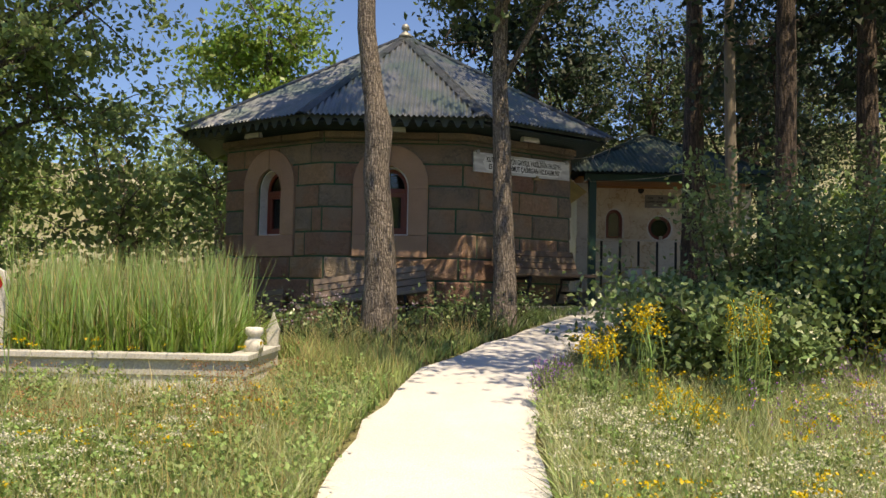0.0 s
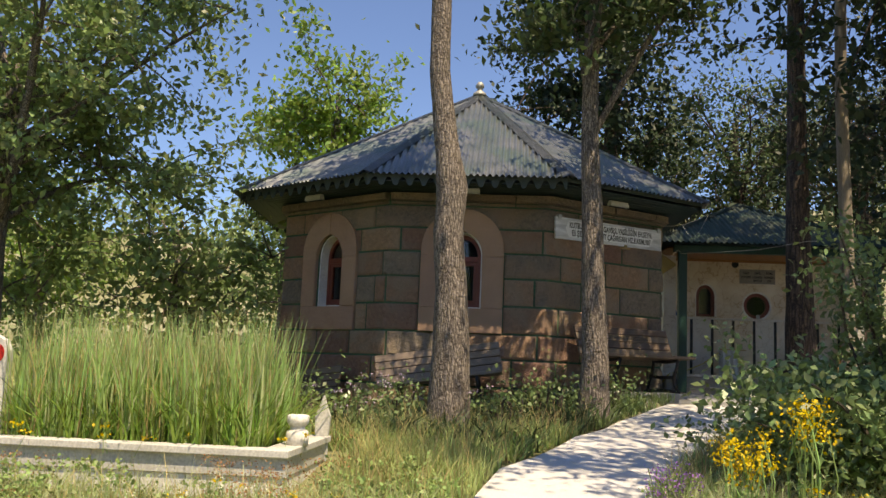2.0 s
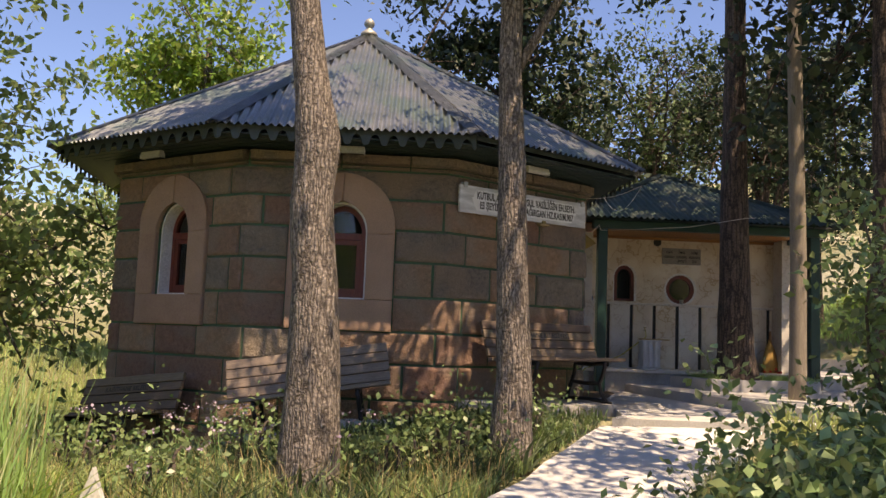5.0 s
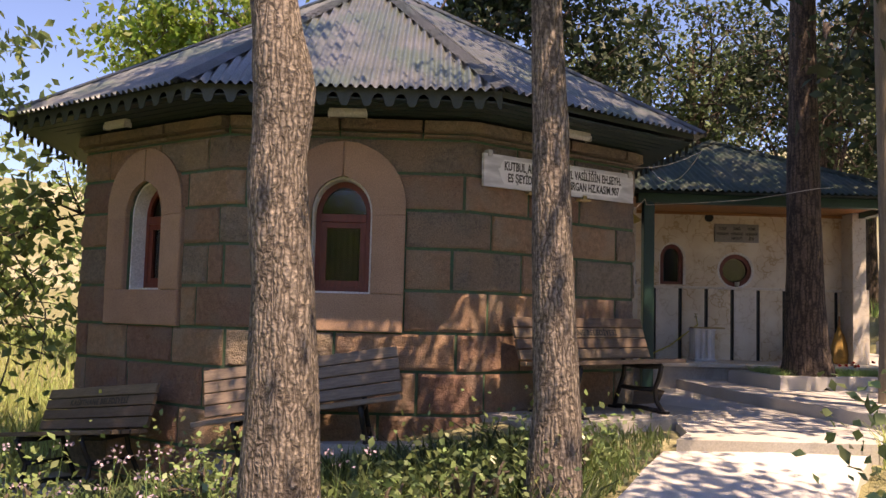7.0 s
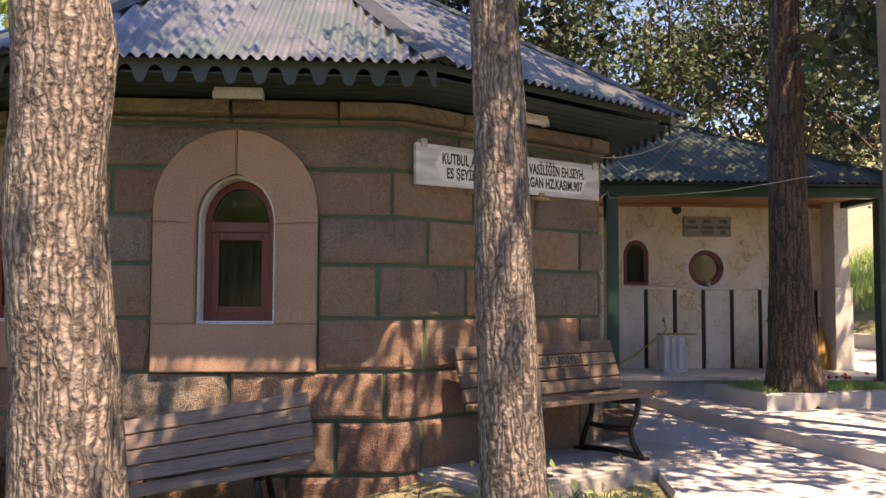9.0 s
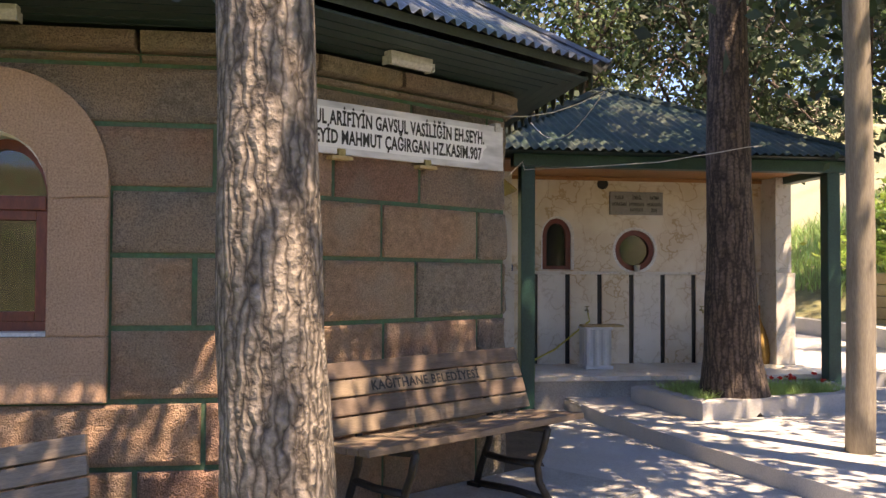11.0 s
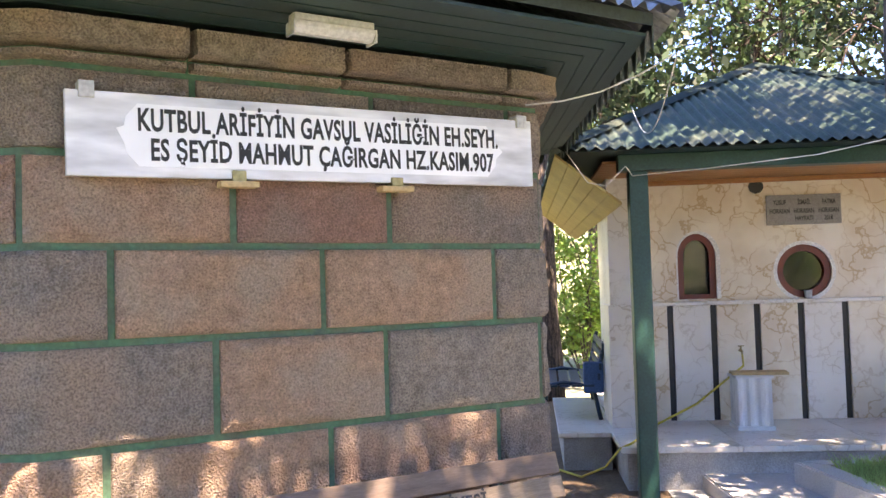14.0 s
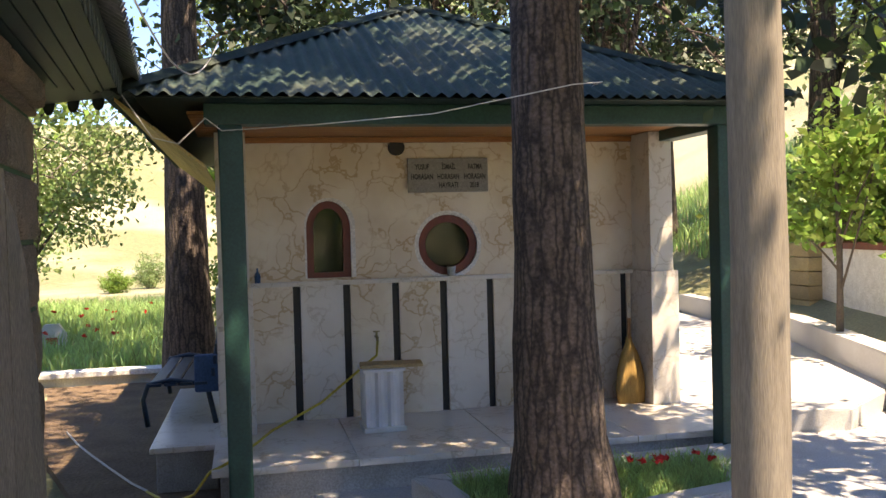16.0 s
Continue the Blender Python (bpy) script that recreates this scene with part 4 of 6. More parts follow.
def tree(label, at, height, r, trunk_top, crown, leaf, bark, seed, leaves=5000, leaf_size=0.13, lean=(0, 0), limbs=9, name="tree", clump=0.55, spread=None, trunk_path=None, smooth_bark=False, droop=0.0, category="tree", start=0.45, knot=None):
    """A tapered trunk with limbs and twigs, and clumps of leaves round the twigs. crown: centre offset and radii."""
    rnd, nr = random.Random(seed), np.random.default_rng(seed)
    base = Vector((at[0], at[1], ground_z(*at) - 0.1 if len(at) < 3 else at[2]))
    t = thing(name, label, category, tuple(base))
    top = Vector((lean[0], lean[1], trunk_top))
    bm = bmesh.new()
    path = trunk_path or curve_up((0, 0, 0), top, 0, 8, seed, 0.025)
    path = [Vector(p) for p in path]
    n = len(path) - 1
    radii = [r * (1.28 - 0.28 * min(1, i / n * 6)) * (1 - 0.6 * (i / n)) * (1 + 0.05 * rnd.uniform(-1, 1)) for i in range(n + 1)]
    fine, fr = [], []
    for i in range(n):
        for j in range(4):
            k = j / 4
            fine.append(path[i].lerp(path[i + 1], k))
            fr.append(radii[i] * (1 - k) + radii[i + 1] * k)
    fine.append(path[-1])
    fr.append(radii[-1])
    if knot:
        fr = [q * (1 + knot[1] * math.exp(-((p.z - knot[0]) / 0.2) ** 2)) for p, q in zip(fine, fr)]
    tube(bm, fine, fr, 18, True, 0.035, seed)
    part("trunk", bm, bark, t, smooth=True)
    cc, cr = Vector(crown[0]), Vector(crown[1])
    tips = []
    bm = bmesh.new()
    for i in range(limbs):
        f = start + (1 - start) * (i + 0.5) / limbs
        want = path[0].z + f * (path[-1].z - path[0].z)
        idx = max(j for j in range(n) if path[j].z <= want)
        s = path[idx].lerp(path[idx + 1], min(1.0, (want - path[idx].z) / max(0.01, path[idx + 1].z - path[idx].z)))
        a = i * 2.4 + rnd.uniform(-0.5, 0.5)
        e = cc + Vector((math.cos(a) * cr.x * rnd.uniform(0.45, 0.9), math.sin(a) * cr.y * rnd.uniform(0.45, 0.9), cr.z * rnd.uniform(-0.75, 0.85) - droop))
        limb = curve_up(s, e, 0.12 * (e - s).length, 6, seed * 31 + i)
        r0 = min(radii[idx] * 0.4, 0.02 + 0.018 * (e - s).length)
        tube(bm, limb, [r0 * (1 - 0.8 * k / 6) for k in range(7)], 7)
        tips.append(e)
        for j in range(7):
            k = rnd.randint(2, 6)
            w = Vector((rnd.gauss(0, 1), rnd.gauss(0, 1), rnd.gauss(0.15, 0.7))).normalized() * rnd.uniform(0.25, 0.55) * min(cr.x, cr.z)
            q = limb[k] + w
            tube(bm, curve_up(limb[k], q, 0.05, 4, seed * 77 + i * 9 + j), [0.35 * r0 * (1 - 0.75 * h / 4) for h in range(5)], 5)
            tips.append(q)
            tips.append(limb[k].lerp(q, 0.6))
    part("branchwork", bm, bark if not smooth_bark else M["twig"], t, smooth=True)
    cs = []
    per = max(8, leaves // len(tips))
    for p in tips:
        sd = clump * rnd.uniform(0.55, 1.15)
        m = int(per * rnd.uniform(0.4, 1.6))
        cs.append(np.array(p)[None] + nr.normal(size=(m, 3)) * np.array([sd, sd, sd * 0.6]) * nr.uniform(0.3, 1.0, (m, 1)))
    cs = np.concatenate(cs)
    crown_ob = new("crown", leaf_mesh("crown", cs, leaf_size, leaf, nr))
    crown_ob.parent = t
    return t


OAK, BRIGHT, DARK, NEEDLE = M["leaf_oak"], M["leaf_bright"], M["leaf_dark"], M["needle"]
# two trees in front of the tomb
# trunk is seen; the high crown is unseen, set to shade the roof
tree("grey-barked oak trunk with a knotted bulge before the tomb", (-0.69, 9.10), 10, 0.166, 9.4, ((-1.3, 1.2, 8.8), (2.9, 3.0, 1.9)), OAK, M["bark_oak"], 3, 11000, 0.14, name="oak_tree", knot=(2.35, 0.14), limbs=14, clump=0.5, start=0.72,
     trunk_path=[(0.04, 0, 0), (0.05, 0, 0.8), (0.025, 0, 1.4), (-0.02, 0, 1.9), (0.0, 0, 2.3), (-0.08, 0, 2.8), (-0.16, 0, 3.4), (-0.17, 0, 4.4), (-0.15, 0, 6.6), (-0.1, 0.1, 9.4)])
tree("slender straight oak with leaves low on its trunk", (0.66, 9.90), 9, 0.136, 7.5, ((0.25, 0.0, 4.1), (1.25, 1.0, 1.2)), DARK, M["bark_oak"], 5, 9000, 0.10, name="oak_tree", limbs=16, clump=0.30, start=0.36,
     trunk_path=[(0.02, 0, 0), (0.04, 0, 0.7), (0.0, 0, 1.5), (-0.02, 0, 2.2), (-0.06, 0, 3.0), (-0.05, 0, 4.5), (0, 0, 7.5)])
# dark pines beside the court
tree("tall dark pine with deeply furrowed bark", (4.40, 15.42, 1.42), 12, 0.262, 10.5, ((0, 0, 8.2), (2.8, 2.8, 2.6)), NEEDLE, M["bark_pine"], 8, 9000, 0.15, name="pine_tree", limbs=12, clump=0.5, start=0.6,
     trunk_path=[(0.02, 0, 0), (0.0, 0, 0.5), (-0.02, 0, 1.5), (-0.03, 0, 2.5), (-0.03, 0, 4), (-0.02, 0, 7), (0, 0, 10.5)])
tree("dark pine with bare lower trunk", (4.80, 12.35), 12, 0.17, 10.0, ((-1.7, -1.3, 6.2), (2.3, 2.1, 2.0)), NEEDLE, M["bark_pine"], 9, 9500, 0.16, name="pine_tree", limbs=14, clump=0.42, start=0.5)
tree("dark pine behind the shrubs", (6.6, 13.6), 12, 0.2, 10, ((-0.2, 0.8, 5.0), (2.5, 2.4, 2.5)), NEEDLE, M["bark_pine"], 12, 8000, 0.16, name="pine_tree", limbs=14, clump=0.5)
# oaks by the meadow
tree("spreading oak with sparse leafy limbs", (-6.8, 12.2), 7, 0.2, 5.0, ((0.4, 0, 4.5), (3.0, 3.0, 2.5)), OAK, M["bark_oak"], 21, 20000, 0.118, name="oak_tree", limbs=18, clump=0.36)
tree("low bushy oak at the meadow's edge", (-5.6, 15.2), 5, 0.14, 3.2, ((0, 0, 2.3), (2.0, 2.0, 2.2)), OAK, M["bark_oak"], 22, 3600, 0.15, name="oak_tree", limbs=14, clump=0.6)
tree("large oak with dark open branches", (-9.5, 14.5), 8, 0.22, 6.0, ((0, 0, 4.2), (3.4, 3.4, 3.4)), OAK, M["bark_oak"], 23, 15000, 0.145, name="oak_tree", limbs=16, clump=0.42)
tree("bright green young oak behind the tomb", (-4.6, 22.5), 10, 0.16, 7.5, ((0, 0, 6.2), (2.0, 2.0, 2.6)), BRIGHT, M["bark_oak"], 24, 9000, 0.17, name="oak_tree", limbs=14, clump=0.5)


def shrub(label, at, radius, height, leaf, seed, leaves=5000, size=0.09):
    rnd, nr = random.Random(seed), np.random.default_rng(seed)
    z = ground_z(*at) - 0.05
    t = thing("shrub", label, "shrub", (at[0], at[1], z))
    tips = []
    bm = bmesh.new()
    for i in range(16):
        a = i * 2.4
        q = Vector((math.cos(a) * radius * rnd.uniform(0.2, 0.95), math.sin(a) * radius * rnd.uniform(0.2, 0.95), height * rnd.uniform(0.35, 1.0)))
        st = curve_up((0.1 * math.cos(a), 0.1 * math.sin(a), 0), q, 0.1, 5, seed + i)
        tube(bm, st, [0.018 * (1 - 0.12 * k) for k in range(6)], 5)
        for k in (2, 3, 4, 5):
            tips.append(st[k])
            tips.append(st[k] + Vector((rnd.gauss(0, 0.2), rnd.gauss(0, 0.2), rnd.gauss(0, 0.15))))
    part("stemwork", bm, M["twig"], t)
    per = leaves // len(tips)
    cs = np.concatenate([np.array(p)[None] + nr.normal(size=(per, 3)) * 0.13 * np.array([1, 1, 0.7]) for p in tips])
    cs = cs[cs[:, 2] > 0.02]
    ob = new("foliage", leaf_mesh("foliage", cs, size, leaf, nr, flat=1.2, ratio=0.62))
    ob.parent = t
    return t


for x, y, r, h, sd, lab in ((2.1, 7.6, 0.85, 0.8, 41, "dense oak shrub with glossy lobed leaves beside the path"), (2.15, 6.75, 0.9, 0.85, 42, "dense oak shrub with glossy lobed leaves beside the path"),
                            (3.2, 8.5, 1.0, 1.9, 43, "oak shrub in the shade of the pines"), (3.7, 7.6, 1.1, 1.6, 44, "oak shrub in the shade of the pines"),
                            (4.8, 7.6, 1.2, 2.3, 45, "oak shrub in the shade of the pines"), (5.6, 10.2, 1.3, 2.5, 46, "tall oak shrub under the pines")):
    # the two rear shrubs get the dark leaf: pine shade put into colour
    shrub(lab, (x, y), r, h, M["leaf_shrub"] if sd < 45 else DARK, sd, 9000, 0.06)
for x, y, r, h, sd in ((-7.8, 10.6, 1.3, 1.9, 52), (-10.5, 10.5, 1.6, 2.4, 54)):
    shrub("leafy hazel shrub at the meadow's edge", (x, y), r, h, OAK, sd, 9000, 0.085)
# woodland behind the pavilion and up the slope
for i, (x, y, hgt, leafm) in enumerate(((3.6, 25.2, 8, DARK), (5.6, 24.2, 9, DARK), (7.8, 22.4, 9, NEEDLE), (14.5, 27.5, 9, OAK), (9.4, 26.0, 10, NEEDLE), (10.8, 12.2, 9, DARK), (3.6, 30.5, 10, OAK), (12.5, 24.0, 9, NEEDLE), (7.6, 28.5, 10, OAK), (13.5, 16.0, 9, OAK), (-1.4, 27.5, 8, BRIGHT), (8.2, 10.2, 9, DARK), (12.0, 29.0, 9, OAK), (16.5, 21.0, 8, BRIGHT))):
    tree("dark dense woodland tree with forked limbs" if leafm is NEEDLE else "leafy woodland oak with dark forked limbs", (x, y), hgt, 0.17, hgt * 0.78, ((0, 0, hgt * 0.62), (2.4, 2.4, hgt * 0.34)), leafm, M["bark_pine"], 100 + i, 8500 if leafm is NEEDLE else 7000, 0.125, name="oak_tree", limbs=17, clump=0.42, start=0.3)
tree("tall dark pine behind the pavilion", (2.13, 21.9), 12, 0.26, 10.5, ((-0.6, -0.6, 5.9), (2.9, 2.5, 2.7)), NEEDLE, M["bark_pine"], 130, 10500, 0.17, name="pine_tree", limbs=14, clump=0.5)
for i, (x, y, r) in enumerate(((-18, 14, 3.2), (-21, 22, 3.4), (-16, 30, 3.4), (-8, 31, 3.0), (-20, 9, 3.4), (-5.5, 40, 3), (-24, 34, 3.6), (7, 40, 3.0), (-10, 48, 3.2))):
    tree("rounded oak in the far meadow", (x, y), 7, 0.2, 4.2, ((0, 0, 3.4), (r, r, 3.0)), OAK if i % 2 else BRIGHT, M["bark_oak"], 140 + i, 8000, 0.2, name="oak_tree", limbs=12, clump=0.8, start=0.3)
# added oak, its crown out of view, placed only to dapple the path
tree("unseen broad oak added to shade the path", (3.95, 6.1), 8, 0.18, 5.2, ((-1.2, 0.6, 5.6), (2.7, 3.3, 1.2)), DARK, M["bark_oak"], 160, 12000, 0.11, name="oak_tree", limbs=16, clump=0.38, start=0.65)
for i, (x, y, r, h) in enumerate(((-1.45, 8.7, 0.32, 0.42), (-0.15, 9.35, 0.28, 0.36), (0.25, 9.75, 0.3, 0.42), (-2.1, 9.5, 0.4, 0.5), (-1.2, 10.2, 0.35, 0.45), (-2.9, 10.3, 0.4, 0.5), (0.9, 10.75, 0.22, 0.28))):
    shrub("low leafy weed clump before the tomb", (x, y), r, h, OAK if i % 2 else M["leaf_shrub"], 180 + i, 750, 0.045)
tree("pale-leaved young oak in the lower meadow", (-0.5, 26.2), 6, 0.08, 3.6, ((0.3, 0, 2.7), (1.5, 1.4, 1.5)), OAK, M["bark_oak"], 175, 6000, 0.11, name="oak_tree", limbs=14, clump=0.36, start=0.2)
# unseen trees added behind the start of the path, to darken the panes' reflections
for i, (x, y) in enumerate(((-4.5, -9), (1.5, -13), (6, -9), (10, -4), (-10, -5), (-3, -16), (12, 3), (-13, 2))):
    tree("unseen leafy oak added behind the meadow", (x, y), 9, 0.2, 6.5, ((0, 0, 5.4), (2.8, 2.8, 3.0)), OAK, M["bark_oak"], 200 + i, 4500, 0.24, name="oak_tree", limbs=12, clump=0.7, start=0.35)
# leafy slope above the walls and scrub in the lower meadow
for i, (x, y, h) in enumerate(((12.2, 20.5, 5.5), (13.2, 17.6, 6.0), (14.2, 23.0, 6.5), (17.5, 26.0, 7), (16.5, 18.5, 6.5), (19.5, 30.0, 8))):
    tree("bright leafy tree on the slope", (x, y), h, 0.12, h * 0.75, ((0, 0, h * 0.58), (1.9, 1.9, h * 0.38)), BRIGHT if i % 2 else OAK, M["bark_oak"], 230 + i, 11000, 0.12, name="oak_tree", limbs=13, clump=0.5, start=0.25)
for i, (x, y, r, h) in enumerate(((11.4, 17.2, 0.8, 1.3), (11.9, 19.4, 0.9, 1.5), (11.6, 22.4, 0.9, 1.6), (12.8, 24.6, 1.1, 1.9), (13.4, 20.8, 1.0, 1.5), (15.0, 20.5, 1.2, 1.8), (-2.8, 25.2, 1.3, 2.2), (-2.7, 30.5, 1.8, 3.0), (2.95, 24.2, 1.2, 2.8), (-2.8, 66.0, 1.1, 2.2), (-4.2, 62.0, 0.9, 1.2))):
    shrub("leafy scrub bush in the tall grass", (x, y), r, h, OAK if i % 2 else BRIGHT, 250 + i, 6500, 0.09)

# ---- lettering ----
def lettering(name, text, parent, m, x0, x1, z0, z1, mat, depth=0.002, spacing=1.0):
    """Letters of the built-in font as a mesh, fitted into a field of the local x, z plane, facing -y."""
    cu = bpy.data.curves.new(name, "FONT")
    cu.body, cu.extrude, cu.space_character, cu.offset = text, 0.01, spacing, 0.026
    cu.resolution_u = 3
    tmp = bpy.data.objects.new(name, cu)
    scene.collection.objects.link(tmp)
    bpy.context.view_layer.update()
    me = bpy.data.meshes.new_from_object(tmp.evaluated_get(bpy.context.evaluated_depsgraph_get()))
    bpy.data.objects.remove(tmp)
    co = np.empty(len(me.vertices) * 3)
    me.vertices.foreach_get("co", co)
    co = co.reshape(-1, 3)
    lo, hi = co.min(0), co.max(0)
    base, cap = 0.0, 0.70
    out = np.empty_like(co)
    out[:, 0] = x0 + (co[:, 0] - lo[0]) / (hi[0] - lo[0]) * (x1 - x0)
    out[:, 2] = z0 + (co[:, 1] - base) / (cap - base) * (z1 - z0)
    out[:, 1] = -(co[:, 2] - lo[2]) / max(1e-6, hi[2] - lo[2]) * depth
    me.vertices.foreach_set("co", out.ravel())
    me.materials.clear()
    me.materials.append(mat)
    me.update()
    ob = new(name, me)
    ob.parent = parent
    ob.matrix_basis = m
    return ob


# ---- inscription over the wall ----
def build_sign():
    sg = tagged(new("inscription_sign"), "long white marble sign with black lettering clipped to the wall", "sign")
    sg.matrix_world = face_m(1) @ Matrix.Translation((0.0, -0.05, 3.40)) @ Matrix.Rotation(radians(-0.9), 4, "Y")
    part("slab", boxed((-0.925, -0.018, -0.14), (0.935, 0.012, 0.14), 0.003), M["sign"], sg)
    bm = bmesh.new()
    n = [(-0.77, 0.02), (-0.745, 0.03), (-0.74, 0.06), (-0.70, 0.105), (0.70, 0.105), (0.74, 0.06), (0.745, 0.03), (0.78, 0.0), (0.745, -0.03), (0.74, -0.06), (0.70, -0.105), (-0.70, -0.105), (-0.74, -0.06), (-0.745, -0.03)]
    prism(bm, n, -0.0215, -0.0175, "y")
    part("field", bm, M["sign_white"], sg)
    t = Matrix.Translation((0, -0.0217, 0))
    lettering("lettering", "KUTBUL AR\u0130F\u0130Y\u0130N GAVSUL VAS\u0130L\u0130\u011e\u0130N EH.SEYH.", sg, t, -0.70, 0.755, 0.016, 0.090, M["black"], spacing=1.05)
    lettering("lettering", "ES \u015eEY\u0130D MAHMUT \u00c7A\u011eIRGAN HZ.KASIM.907", sg, t, -0.66, 0.73, -0.083, -0.011, M["black"], spacing=1.05)
    for x, z in ((-0.86, 0.14), (0.88, 0.13), (-0.36, -0.14), (0.27, -0.15)):
        bm = bmesh.new()
        box(bm, (x - 0.025, -0.03, z - 0.025), (x + 0.025, 0.03, z + 0.03), 0.004)
        part("clip", bm, M["lampglass"] if z > 0 else M["brass"], sg, "small metal clip")
    for x, z in ((-0.36, -0.16), (0.27, -0.165)):
        part("wooden_wedge", boxed((x - 0.07, -0.035, z - 0.01), (x + 0.07, 0.02, z + 0.012), 0.004), M["cardboard"], sg)


build_sign()


def tube_lamp(k, u, out):
    lp = tagged(new("tube_lamp"), "small fluorescent lamp with a ribbed cover under the eave", "lamp", "eave lamps")
    lp.matrix_world = face_m(k) @ Matrix.Translation((u, -out, 3.79))
    part("body", boxed((-0.15, -0.03, -0.03), (0.15, 0.03, 0.0), 0.006), M["lampglass"], lp)
    bm = bmesh.new()
    pts = []
    for i in range(9):
        a = math.pi * i / 8
        pts.append((0.036 * math.cos(a), -0.03 - 0.04 * math.sin(a) * (1 if i % 2 else 0.92)))
    prism(bm, pts, -0.15, 0.15, "x")
    part("cover", bm, M["lampglass"], lp)
    for x in (-0.156, 0.148):
        part("end_cap", boxed((x, -0.038, -0.074), (x + 0.008, 0.038, -0.028), 0.002), M["lampglass"], lp)


for k, u, o in ((1, -0.1, 0.32), (0, 0.0, 0.32), (-1, -0.1, 0.32)):
    tube_lamp(k, u, o)


# ---- benches ----
def bench(left, right, out, label, seed=0, drop=0.8, words=True, wood="bench_wood"):
    """A slatted bench on two cast-iron ends; left and right are the ends of its back's foot line."""
    l, r = Vector(left), Vector(right)
    ex = (r - l).normalized()
    ey = -(Vector(out) - ex * Vector(out).dot(ex)).normalized()
    ez = ex.cross(ey)
    mid = (l + r) / 2
    m = Matrix((( ex.x, ey.x, ez.x, mid.x), (ex.y, ey.y, ez.y, mid.y), (ex.z, ey.z, ez.z, mid.z), (0, 0, 0, 1)))
    b = tagged(new("bench"), label, "bench", "benches round the tomb")
    b.matrix_world = m
    h = (r - l).length / 2
    # back slats lean; seat slats lie
    for i, (y, z) in enumerate(((0.02, 0.765), (-0.012, 0.675), (-0.045, 0.585), (-0.078, 0.495))):
        tilt = Matrix.Translation((0, y, z)) @ Matrix.Rotation(radians(-20), 4, "X")
        ob = part("back_slat", boxed((-h, -0.018, -0.043), (h, 0.018, 0.043), 0.006), M[wood], b)
        ob.matrix_basis = tilt
    for i in range(5):
        y = -0.13 - 0.088 * i
        ob = part("seat_slat", boxed((-h, -0.038, -0.018), (h, 0.038, 0.018), 0.006), M[wood], b)
        ob.matrix_basis = Matrix.Translation((0, y, 0.425 + 0.006 * i)) @ Matrix.Rotation(radians(-4), 4, "X")
    for x in (-h + 0.3, h - 0.3):
        leg = new("leg_frame")
        leg.parent = b
        bm = bmesh.new()
        for path in ([(0.06, 0.80), (0.03, 0.72), (-0.03, 0.52), (-0.07, 0.40), (-0.05, 0.28), (0.02, 0.12), (0.06, 0.0)],
                     [(-0.07, 0.40), (-0.3, 0.39), (-0.5, 0.41)], [(-0.5, 0.41), (-0.47, 0.30), (-0.42, 0.2), (-0.44, 0.1), (-0.52, 0.0)],
                     [(-0.02, 0.2), (-0.2, 0.19), (-0.43, 0.2)], [(0.06, 0.016), (-0.24, 0.03), (-0.52, 0.016)]):
            tube(bm, [(x, p, q) for p, q in path], 0.021, 8)
        part("casting", bm, M["iron"], leg, "black cast-iron leg frame", True)
        for y in (0.06, -0.52):
            part("foot", boxed((x - 0.03, y - 0.05, -0.004), (x + 0.03, y + 0.05, 0.02), 0.005), M["iron"], leg)
    if words:
        t = Matrix.Translation((0, -0.012, 0.675)) @ Matrix.Rotation(radians(-20), 4, "X") @ Matrix.Translation((0, -0.0182, 0))
        lettering("lettering", "KA\u011eITHANE BELED\u0130YES\u0130", b, t, -0.38, 0.42, -0.024, 0.026, M["black"], 0.001, 1.1)
    return b


WOODEN = "weathered brown slatted bench with cast-iron legs against the tomb"
bench((0.70, 12.50, 1.345), (1.99, 13.40, 1.358), (0.588, -0.809, 0), WOODEN)
bench((-1.65, 12.14, 0.86), (-0.13, 12.14, 1.10), (0, -1, 0), "weathered grey-brown slatted bench tilted on the slope before the tomb", words=False, wood="grey_wood")
bench((-3.43, 13.34, 0.56), (-2.20, 12.51, 0.72), (-0.588, -0.809, 0), "weathered brown slatted bench on lower ground beside the tomb")


